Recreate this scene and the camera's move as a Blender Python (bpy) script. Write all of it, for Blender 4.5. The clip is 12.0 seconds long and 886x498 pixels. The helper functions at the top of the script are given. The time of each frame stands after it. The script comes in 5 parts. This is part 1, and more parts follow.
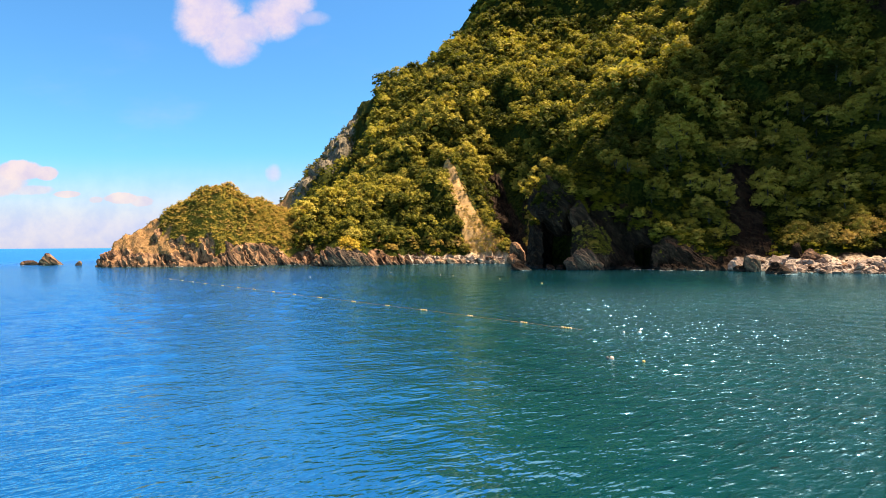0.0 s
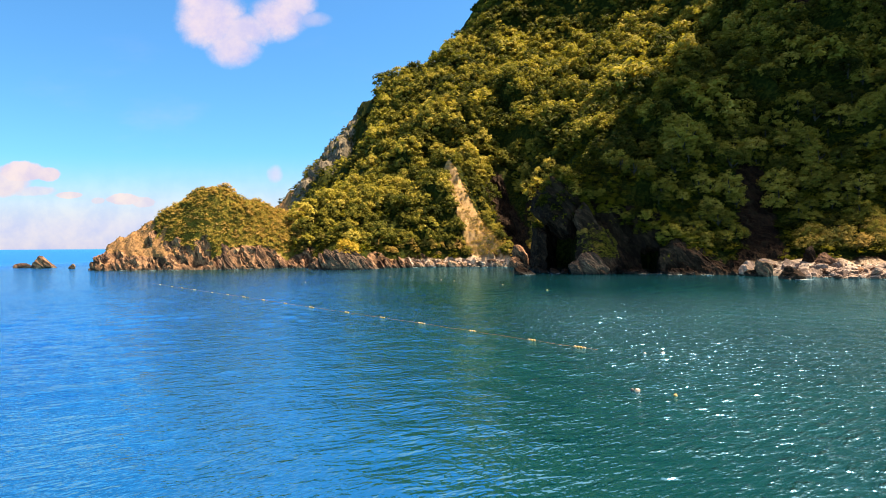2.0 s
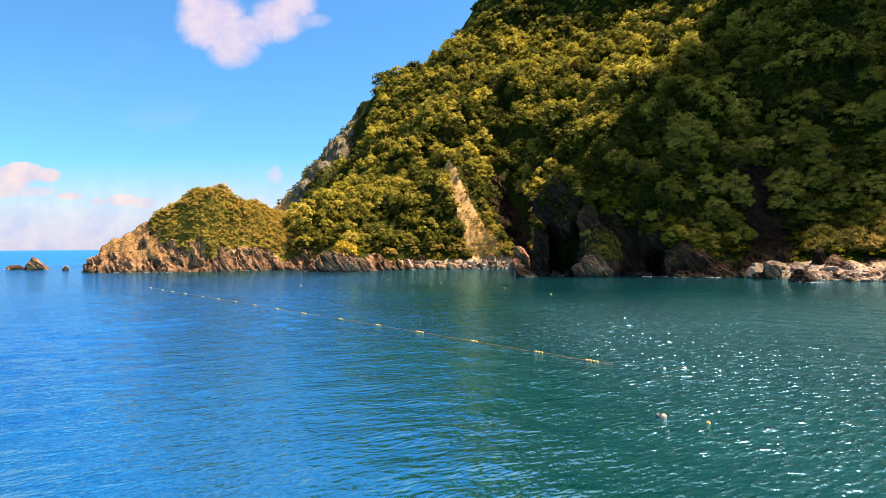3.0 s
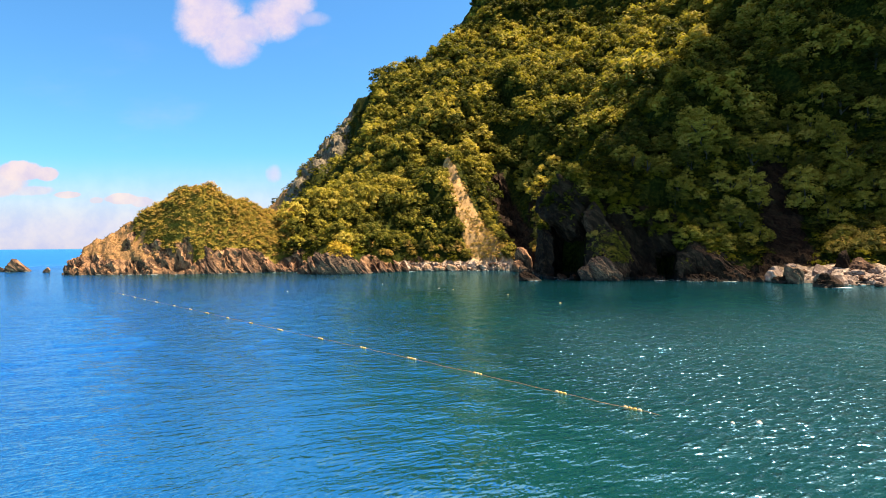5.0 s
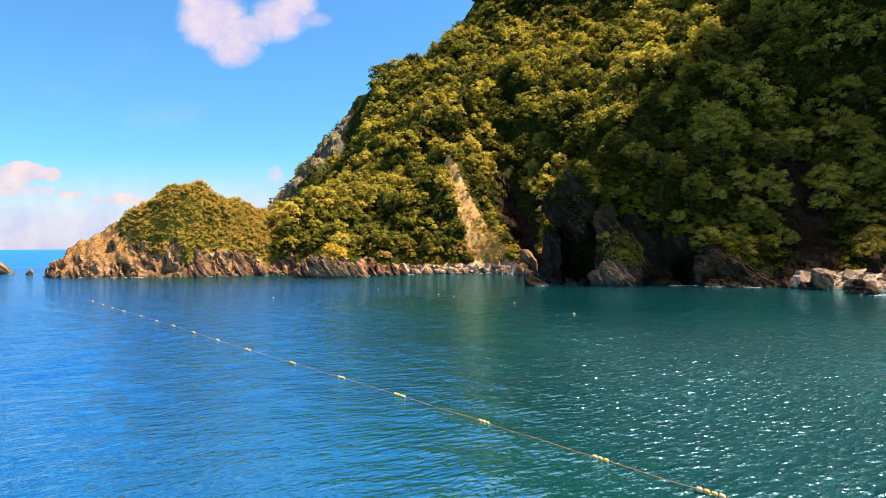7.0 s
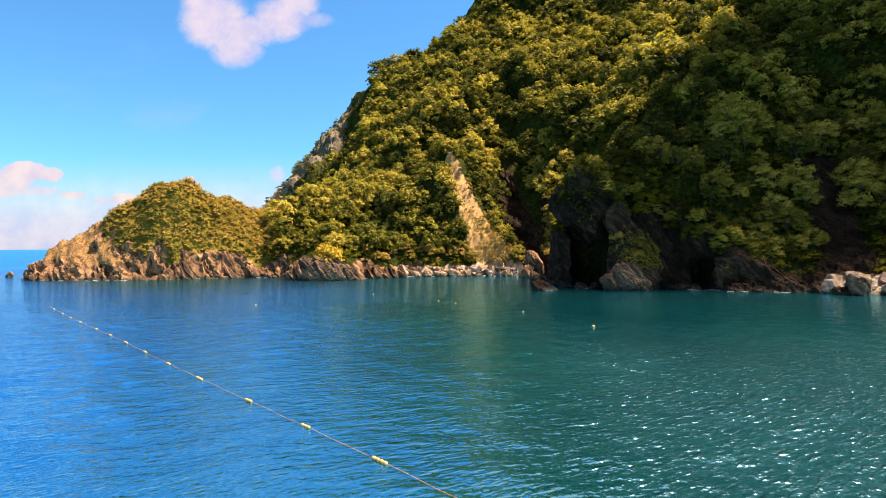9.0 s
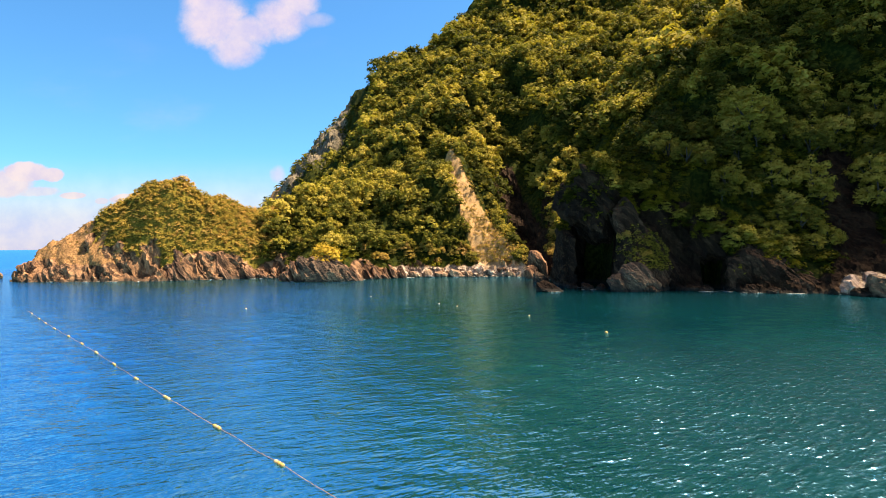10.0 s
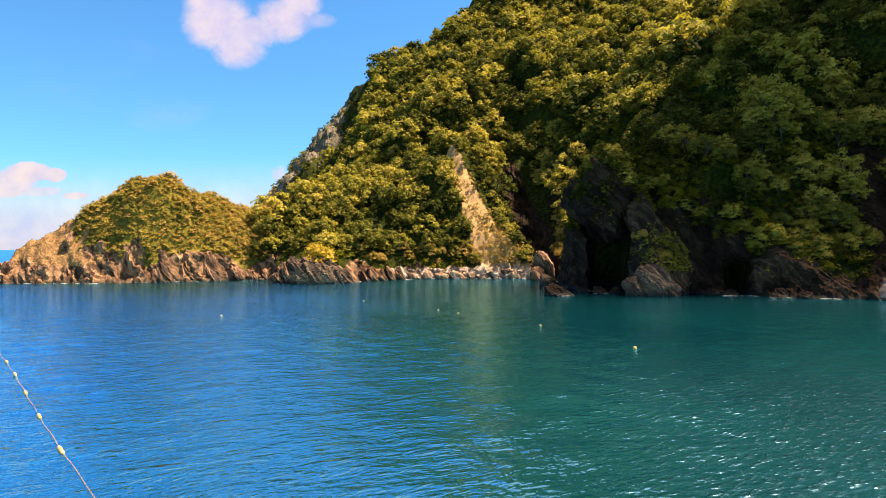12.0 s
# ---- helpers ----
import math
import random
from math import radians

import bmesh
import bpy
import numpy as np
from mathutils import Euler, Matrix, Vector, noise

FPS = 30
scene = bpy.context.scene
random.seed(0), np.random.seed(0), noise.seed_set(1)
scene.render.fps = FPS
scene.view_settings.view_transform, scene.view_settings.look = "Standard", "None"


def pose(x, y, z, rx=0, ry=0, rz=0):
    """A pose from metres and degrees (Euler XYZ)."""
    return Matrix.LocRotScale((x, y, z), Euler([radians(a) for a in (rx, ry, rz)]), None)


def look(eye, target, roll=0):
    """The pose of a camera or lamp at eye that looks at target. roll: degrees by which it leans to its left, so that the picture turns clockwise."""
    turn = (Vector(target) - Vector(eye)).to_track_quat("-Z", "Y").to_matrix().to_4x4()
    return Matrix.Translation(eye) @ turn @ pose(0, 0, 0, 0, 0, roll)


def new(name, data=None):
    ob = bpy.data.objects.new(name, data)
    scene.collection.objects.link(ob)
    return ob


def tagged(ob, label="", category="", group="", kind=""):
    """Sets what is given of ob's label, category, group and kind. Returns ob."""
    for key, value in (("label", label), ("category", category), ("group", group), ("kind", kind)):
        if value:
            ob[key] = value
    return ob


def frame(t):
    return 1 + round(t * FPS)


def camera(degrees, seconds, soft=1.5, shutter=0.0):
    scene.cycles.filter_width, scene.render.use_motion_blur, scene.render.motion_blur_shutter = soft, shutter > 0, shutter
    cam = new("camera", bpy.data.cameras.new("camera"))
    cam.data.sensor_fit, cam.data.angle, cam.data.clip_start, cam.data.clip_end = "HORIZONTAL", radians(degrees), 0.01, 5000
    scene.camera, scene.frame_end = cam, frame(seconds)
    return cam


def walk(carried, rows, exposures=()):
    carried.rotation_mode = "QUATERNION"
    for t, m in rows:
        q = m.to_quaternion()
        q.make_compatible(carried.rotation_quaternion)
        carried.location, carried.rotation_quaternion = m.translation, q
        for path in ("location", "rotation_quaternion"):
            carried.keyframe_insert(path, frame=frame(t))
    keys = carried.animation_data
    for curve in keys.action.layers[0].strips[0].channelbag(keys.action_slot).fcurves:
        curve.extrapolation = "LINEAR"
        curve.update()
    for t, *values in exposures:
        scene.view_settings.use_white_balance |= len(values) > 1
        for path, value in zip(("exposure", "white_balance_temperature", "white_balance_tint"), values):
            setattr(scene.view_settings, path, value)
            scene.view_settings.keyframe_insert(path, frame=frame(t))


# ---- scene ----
cam = camera(75.0, 12.0, soft=0.5, shutter=0.5)
METRES, EYE, TILT, LEAN, TURN = 10.791, 1.5, 0.0, 0.0, 0.0
PATH = [
    (0, (0.35, -0.801, 7.927), (0.328, 1.199, 7.915), -0.3),
    (0.5, (0.533, 0.545, 8.133), (0.51, 2.544, 8.123), -0.3),
    (1, (0.593, 1.901, 8.335), (0.567, 3.901, 8.325), -0.3),
    (1.5, (0.527, 3.27, 8.525), (0.5, 5.27, 8.515), -0.3),
    (2, (0.498, 4.795, 8.699), (0.471, 6.795, 8.69), -0.3),
    (2.5, (0.422, 6.649, 8.842), (0.395, 8.649, 8.834), -0.3),
    (3, (0.482, 8.984, 8.962), (0.455, 10.983, 8.956), -0.3),
    (5, (0.539, 19.436, 9.831), (0.516, 21.436, 9.821), -0.3),
    (5.5, (0.589, 22.032, 9.971), (0.563, 24.031, 9.962), -0.3),
    (6, (0.653, 24.649, 10.083), (0.626, 26.648, 10.074), -0.3),
    (6.5, (0.774, 27.341, 10.188), (0.746, 29.341, 10.179), -0.3),
    (7, (0.763, 30.041, 10.222), (0.734, 32.041, 10.215), -0.2),
    (7.2, (0.768, 31.138, 10.23), (0.737, 33.138, 10.227), -0.4),
    (9, (0.804, 41.281, 10.538), (0.77, 43.281, 10.531), -0.2),
    (9.5, (0.714, 44.101, 10.597), (0.679, 46.101, 10.589), -0.2),
    (10, (0.691, 46.971, 10.586), (0.655, 48.971, 10.578), -0.3),
    (10.5, (0.776, 49.958, 10.593), (0.739, 51.957, 10.584), -0.3),
    (11, (0.843, 52.928, 10.588), (0.803, 54.928, 10.579), -0.3),
    (11.5, (0.867, 55.621, 10.544), (0.826, 57.621, 10.536), -0.3),
    (12, (0.84, 57.851, 10.454), (0.798, 59.851, 10.448), -0.2),
]
walk(cam, [(t, look(eye, target, roll)) for t, eye, target, roll in PATH])

# ---- world, sun, exposure ----
SUN_AZ, SUN_EL = 78.0, 63.0        # degrees clockwise from the view axis +y, and above the horizon
sun = new("sun", bpy.data.lights.new("sun", "SUN"))
sun.data.energy, sun.data.angle, sun.data.color = 5.0, radians(2.5), (1.0, 0.87, 0.66)
az, el = radians(SUN_AZ), radians(SUN_EL)
to_sun = Vector((math.sin(az) * math.cos(el), math.cos(az) * math.cos(el), math.sin(el)))
sun.matrix_world = Matrix.Translation(to_sun * 900) @ to_sun.to_track_quat("Z", "Y").to_matrix().to_4x4()
scene.view_settings.exposure = 1.99


class Nodes:
    """Short hand for building a node tree."""

    def __init__(self, tree):
        self.tree = tree
        tree.nodes.clear()

    def add(self, kind, values=None, **props):
        n = self.tree.nodes.new(kind)
        for k, v in props.items():
            setattr(n, k, v)
        for k, v in (values or {}).items():
            if isinstance(v, bpy.types.NodeSocket):
                self.tree.links.new(v, n.inputs[k])
            else:
                n.inputs[k].default_value = v
        return n

    def math(self, op, a, b=0.0, c=0.0, clamp=False):
        return self.add("ShaderNodeMath", {0: a, 1: b, 2: c}, operation=op, use_clamp=clamp).outputs[0]

    def mix(self, f, a, b, blend="MIX"):
        n = self.add("ShaderNodeMix", {0: f, 6: a, 7: b}, data_type="RGBA", blend_type=blend)
        return n.outputs[2]

    def ramp(self, f, lo, hi, a=0.0, b=1.0):
        return self.add("ShaderNodeMapRange", {0: f, 1: lo, 2: hi, 3: a, 4: b}, interpolation_type="SMOOTHSTEP").outputs[0]

    def noise(self, vec, scale, detail=3.0, rough=0.55, out=0, distortion=0.0):
        return self.add("ShaderNodeTexNoise", {"Vector": vec, "Scale": scale, "Detail": detail, "Roughness": rough, "Distortion": distortion}).outputs[out]

    def mapped(self, vec, loc=(0, 0, 0), rot=(0, 0, 0), scale=(1, 1, 1)):
        return self.add("ShaderNodeMapping", {"Vector": vec, "Location": loc, "Rotation": rot, "Scale": scale}).outputs[0]


def build_world():
    world = bpy.data.worlds.new("sky")
    scene.world = world
    world.use_nodes = True
    n = Nodes(world.node_tree)
    sky = n.add("ShaderNodeTexSky", sky_type="NISHITA", sun_disc=False, sun_elevation=el, sun_rotation=az,
                altitude=0.0, air_density=1.0, dust_density=0.6, ozone_density=2.5).outputs[0]
    sky = n.mix(1.0, sky, SKY_TINT, "MULTIPLY")
    way = n.add("ShaderNodeTexCoord").outputs["Generated"]
    xyz = n.add("ShaderNodeSeparateXYZ", {0: way})
    # clouds live on the directions of the sky: azimuth-like u = x/y and height v = z/y for what lies ahead
    ahead = n.math("MAXIMUM", xyz.outputs[1], 0.05)
    u = n.math("DIVIDE", xyz.outputs[0], ahead)
    v = n.math("DIVIDE", xyz.outputs[2], ahead)
    front = n.ramp(xyz.outputs[1], 0.1, 0.3)
    flat = n.add("ShaderNodeCombineXYZ", {0: u, 1: v, 2: 0.0}).outputs[0]
    wisp = n.noise(flat, 9.0, 6.0, 0.6)
    puff = n.noise(flat, 22.0, 5.0, 0.6)
    wob = n.math("ADD", n.math("MULTIPLY", n.math("SUBTRACT", wisp, 0.5), 1.7), n.math("MULTIPLY", n.math("SUBTRACT", puff, 0.5), 0.7))

    curl = n.noise(flat, 60.0, 4.0, 0.6)
    wob = n.math("ADD", wob, n.math("MULTIPLY", n.math("SUBTRACT", curl, 0.5), 0.9))

    def blob(cu, cv, ru, rv, edge=0.55):
        du = n.math("DIVIDE", n.math("SUBTRACT", u, cu), ru)
        dv = n.math("DIVIDE", n.math("SUBTRACT", v, cv), rv)
        d = n.math("ADD", n.math("MULTIPLY", du, du), n.math("MULTIPLY", dv, dv))
        return n.ramp(n.math("SUBTRACT", d, wob), 1.0 + edge, 1.0 - edge)

    cover = None
    for c in CLOUDS:
        b = n.math("MULTIPLY", blob(*c[:5]), c[5])
        cover = b if cover is None else n.math("MAXIMUM", cover, b)
    # a low hazy bank along the horizon and thin veils above it
    bank = n.math("MULTIPLY", n.ramp(v, 0.13, 0.0), n.ramp(n.noise(n.mapped(flat, scale=(1, 3, 1)), 4.0, 5.0), 0.30, 0.62))
    bank = n.math("MAXIMUM", n.math("MULTIPLY", bank, 0.75), n.math("MULTIPLY", n.ramp(v, 0.17, 0.03), 0.82))
    veil = n.math("MULTIPLY", n.math("MULTIPLY", n.ramp(n.noise(n.mapped(flat, (3, 1, 0), (0, 0, 0.2), (1, 2.5, 1)), 3.0, 6.0), 0.5, 0.8), n.ramp(v, 0.5, 0.1)), 0.30)
    cover = n.math("MAXIMUM", cover, n.math("MAXIMUM", bank, veil))
    cover = n.math("MULTIPLY", cover, front, clamp=True)
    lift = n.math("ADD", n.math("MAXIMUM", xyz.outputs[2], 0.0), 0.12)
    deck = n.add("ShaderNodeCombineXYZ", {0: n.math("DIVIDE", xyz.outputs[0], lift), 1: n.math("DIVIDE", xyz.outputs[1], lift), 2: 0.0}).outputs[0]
    # unseen bright cloud added round the sun, to whiten the ripples' reflections
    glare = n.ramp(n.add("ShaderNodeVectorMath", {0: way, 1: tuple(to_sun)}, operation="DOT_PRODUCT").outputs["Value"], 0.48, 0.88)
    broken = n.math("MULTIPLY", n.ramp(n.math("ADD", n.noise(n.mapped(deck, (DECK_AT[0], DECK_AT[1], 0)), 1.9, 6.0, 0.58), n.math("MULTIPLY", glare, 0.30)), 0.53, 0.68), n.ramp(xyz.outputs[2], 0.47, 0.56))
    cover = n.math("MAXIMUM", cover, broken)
    shade = n.ramp(n.math("ADD", puff, n.math("MULTIPLY", wisp, 0.5)), 0.5, 1.0)
    cloud = n.mix(shade, CLOUD_DARK, CLOUD_LIGHT)
    cloud = n.mix(n.math("MULTIPLY", n.ramp(v, 0.20, 0.08), n.ramp(v, 0.03, 0.09)), cloud, n.mix(shade, (4.6, 4.1, 4.9, 1.0), (6.0, 5.1, 4.8, 1.0)))
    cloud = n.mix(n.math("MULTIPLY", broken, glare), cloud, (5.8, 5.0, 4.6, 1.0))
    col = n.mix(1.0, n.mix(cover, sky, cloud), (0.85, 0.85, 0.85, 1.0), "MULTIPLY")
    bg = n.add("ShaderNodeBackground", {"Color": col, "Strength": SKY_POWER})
    n.add("ShaderNodeOutputWorld", {"Surface": bg.outputs[0]})


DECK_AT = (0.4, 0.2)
SKY_POWER = 0.050
SKY_TINT = (0.55, 1.06, 1.35, 1.0)
CLOUD_DARK, CLOUD_LIGHT = (3.9, 3.7, 5.4, 1.0), (5.5, 4.7, 5.2, 1.0)
# u, v, half width, half height, softness, cover
CLOUDS = [
    (-0.412, 0.398, 0.052, 0.046, 0.75, 1.0), (-0.298, 0.398, 0.046, 0.034, 0.8, 1.0), (-0.376, 0.347, 0.040, 0.030, 0.85, 0.95),
    (-0.355, 0.378, 0.055, 0.026, 0.8, 0.95), (-0.425, 0.430, 0.040, 0.036, 0.8, 1.0), (-0.272, 0.425, 0.036, 0.030, 0.85, 0.95), (-0.245, 0.395, 0.030, 0.012, 1.0, 0.5),
    (-0.305, 0.125, 0.014, 0.016, 0.95, 0.7),
    (-0.748, 0.134, 0.040, 0.017, 0.30, 1.0), (-0.702, 0.129, 0.022, 0.012, 0.35, 1.0), (-0.790, 0.112, 0.060, 0.026, 0.5, 0.95), (-0.735, 0.100, 0.050, 0.010, 0.6, 0.8),
    (-0.665, 0.093, 0.026, 0.006, 0.35, 0.95), (-0.572, 0.085, 0.034, 0.010, 0.35, 0.95), (-0.615, 0.083, 0.014, 0.006, 0.4, 0.85), (-0.535, 0.080, 0.022, 0.010, 0.4, 0.9), (-0.66, 0.058, 0.10, 0.014, 0.7, 0.6),
]
build_world()

# ---- materials ----


def material(name):
    m = bpy.data.materials.new(name)
    m.use_nodes = True
    return m, Nodes(m.node_tree)


def finish(n, bsdf):
    n.add("ShaderNodeOutputMaterial", {"Surface": bsdf})


def make_water():
    m, n = material("sea_water")
    at = n.add("ShaderNodeTexCoord").outputs["Object"]

    def ripples(turn, stretch, scale, detail, shift):
        """Noise drawn out along the crests, which run to the right and away."""
        return n.noise(n.mapped(n.mapped(at, shift, (0, 0, turn)), scale=(stretch, 1.0, 1.0)), scale, detail, 0.55)

    a = ripples(-0.30, 0.40, 1.15, 2.0, (0, 0, 0))
    b = ripples(-0.55, 0.46, 2.8, 2.0, (7, 3, 0))
    c = ripples(-0.75, 0.52, 6.4, 1.0, (1, 9, 0))
    d = ripples(-0.60, 0.40, 2.5, 2.0, (5, 2, 0))
    place = n.add("ShaderNodeSeparateXYZ", {0: at})
    gust = n.ramp(n.noise(at, 0.022, 3.0), 0.35, 0.7, 0.75, 1.25)
    lee = n.math("SUBTRACT", 1.0, n.math("MULTIPLY", n.ramp(place.outputs[1], 70.0, 165.0, 0.0, 0.66), n.ramp(place.outputs[0], -25.0, 30.0)))          # the water lies calmer under the cliffs
    h = n.math("ADD", n.math("MULTIPLY", a, 0.135), n.math("ADD", n.math("MULTIPLY", b, 0.080), n.math("MULTIPLY", c, 0.024)))
    h = n.math("MULTIPLY", h, n.ramp(place.outputs[0], 8.0, -30.0, 1.0, 1.85))        # the outer side of the bay is open to the swell
    # short steep wavelets here and there on the backs of the ripples
    wavelet_gain = n.ramp(n.math("ADD", place.outputs[0], n.math("MULTIPLY", n.math("SUBTRACT", n.noise(at, 0.05, 3.0), 0.5), 24.0)), 0.0, 22.0, 0.15, 0.9)
    glint_zone = n.math("MULTIPLY", n.ramp(place.outputs[0], 1.0, 16.0), n.ramp(place.outputs[1], 135.0, 70.0))      # zone added for stronger glints on the near right
    wavelet_gain = n.math("ADD", wavelet_gain, n.math("MULTIPLY", glint_zone, 0.9))
    h = n.math("ADD", h, n.math("MULTIPLY", n.math("MULTIPLY", n.ramp(d, 0.45, 0.85), wavelet_gain), 0.066))
    h = n.math("MULTIPLY", n.math("MULTIPLY", h, gust), lee)
    bump = n.add("ShaderNodeBump", {"Height": h, "Strength": 1.0, "Distance": 1.0}).outputs[0]
    deep = n.mix(n.ramp(n.noise(at, 0.03, 3.0), 0.35, 0.7), (0.0004, 0.040, 0.053, 1), (0.0008, 0.058, 0.069, 1))
    # the open sea outside the bay is rougher, its body and reflections tinted bluer
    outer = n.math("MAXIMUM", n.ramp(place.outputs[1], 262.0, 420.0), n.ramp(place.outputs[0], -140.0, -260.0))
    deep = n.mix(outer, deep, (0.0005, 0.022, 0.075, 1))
    body = n.add("ShaderNodeBsdfDiffuse", {"Color": deep, "Normal": bump})
    rough = n.math("ADD", n.ramp(outer, 0.0, 1.0, 0.10, 0.30), n.math("MULTIPLY", glint_zone, 0.08))
    # tinted gloss stands in for the reflection of a deeper blue sky
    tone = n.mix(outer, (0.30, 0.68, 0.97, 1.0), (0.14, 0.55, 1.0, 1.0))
    steep_shine = n.add("ShaderNodeBsdfGlossy", {"Color": tone, "Roughness": rough, "Normal": bump})
    tone = n.mix(outer, (0.38, 0.74, 1.0, 1.0), (0.14, 0.55, 1.0, 1.0))
    flat_shine = n.add("ShaderNodeBsdfGlossy", {"Color": tone, "Roughness": rough, "Normal": bump})
    fresnel = n.add("ShaderNodeFresnel", {"IOR": 1.34, "Normal": bump}).outputs[0]
    shine = n.add("ShaderNodeMixShader", {0: n.ramp(fresnel, 0.12, 0.60), 1: steep_shine.outputs[0], 2: flat_shine.outputs[0]})
    mirror = n.ramp(place.outputs[0], 0.0, -40.0, 0.63, 0.88)        # mirror share raised leftwards to brighten the sky's reflection there
    gloss = n.math("ADD", mirror, n.math("MULTIPLY", fresnel, n.math("SUBTRACT", 1.0, mirror)))
    glint = n.add("ShaderNodeBsdfGlossy", {"Color": (0.84, 0.93, 1.0, 1.0), "Roughness": 0.27, "Normal": bump})
    # extra pale gloss mixed in by position, to brighten the glints there
    glint_share = n.math("MULTIPLY", n.ramp(d, 0.42, 0.72, 0.1, 1.0), n.ramp(glint_zone, 0.0, 1.0, 0.002, 0.085))
    shine = n.add("ShaderNodeMixShader", {0: glint_share, 1: shine.outputs[0], 2: glint.outputs[0]})
    p = n.add("ShaderNodeMixShader", {0: gloss, 1: body.outputs[0], 2: shine.outputs[0]})
    finish(n, p.outputs[0])
    return m


def make_rock(name, tan=(0.26, 0.130, 0.068, 1), dark=(0.055, 0.030, 0.020, 1), pale=(0.33, 0.20, 0.125, 1), wet=1.1):
    m, n = material(name)
    at = n.add("ShaderNodeNewGeometry").outputs["Position"]
    warp = n.mix(1.0, n.noise(at, 0.16, 4.0, 0.6, out=1), (5.0, 5.0, 5.0, 1.0), "MULTIPLY")
    pos = n.add("ShaderNodeVectorMath", {0: at, 1: warp}, operation="ADD").outputs[0]
    s1 = n.add("ShaderNodeVectorMath", {0: pos, 1: (0.80, 0.18, 0.57)}, operation="DOT_PRODUCT").outputs["Value"]
    s2 = n.add("ShaderNodeVectorMath", {0: pos, 1: (0.57, 0.0, -0.82)}, operation="DOT_PRODUCT").outputs["Value"]
    s3 = n.add("ShaderNodeSeparateXYZ", {0: pos}).outputs[1]
    bedpos = n.add("ShaderNodeCombineXYZ", {0: n.math("MULTIPLY", s1, 1.0), 1: n.math("MULTIPLY", s2, 0.22), 2: n.math("MULTIPLY", s3, 0.3)}).outputs[0]
    beds = n.noise(bedpos, 0.85, 5.0, 0.65)
    big = n.noise(at, 0.12, 4.0, 0.6)
    fine = n.noise(at, 2.4, 5.0, 0.7)
    grit = n.noise(at, 7.0, 4.0, 0.7)
    col = n.mix(n.ramp(n.math("ADD", n.math("MULTIPLY", beds, 0.7), n.math("MULTIPLY", big, 0.4)), 0.48, 0.69), dark, tan)
    col = n.mix(n.math("MULTIPLY", n.ramp(beds, 0.40, 0.30), 0.8), col, (0.02, 0.014, 0.010, 1))
    col = n.mix(n.ramp(n.math("MULTIPLY", fine, beds), 0.26, 0.44), col, pale)
    z = n.add("ShaderNodeSeparateXYZ", {0: at}).outputs[2]
    tide = n.ramp(n.math("ADD", z, n.math("MULTIPLY", n.math("SUBTRACT", fine, 0.5), 1.2)), wet, 0.3)
    col = n.mix(n.math("MULTIPLY", tide, 0.7), col, (0.035, 0.028, 0.022, 1))
    h = n.math("ADD", n.math("ADD", n.math("MULTIPLY", beds, 0.9), n.math("MULTIPLY", fine, 0.25)), n.math("MULTIPLY", grit, 0.12))
    bump = n.add("ShaderNodeBump", {"Height": h, "Strength": 0.9, "Distance": 0.9}).outputs[0]
    p = n.add("ShaderNodeBsdfPrincipled", {"Base Color": col, "Roughness": n.ramp(tide, 0, 1, 0.9, 0.5), "Specular IOR Level": 0.06, "Normal": bump})
    finish(n, p.outputs[0])
    return m


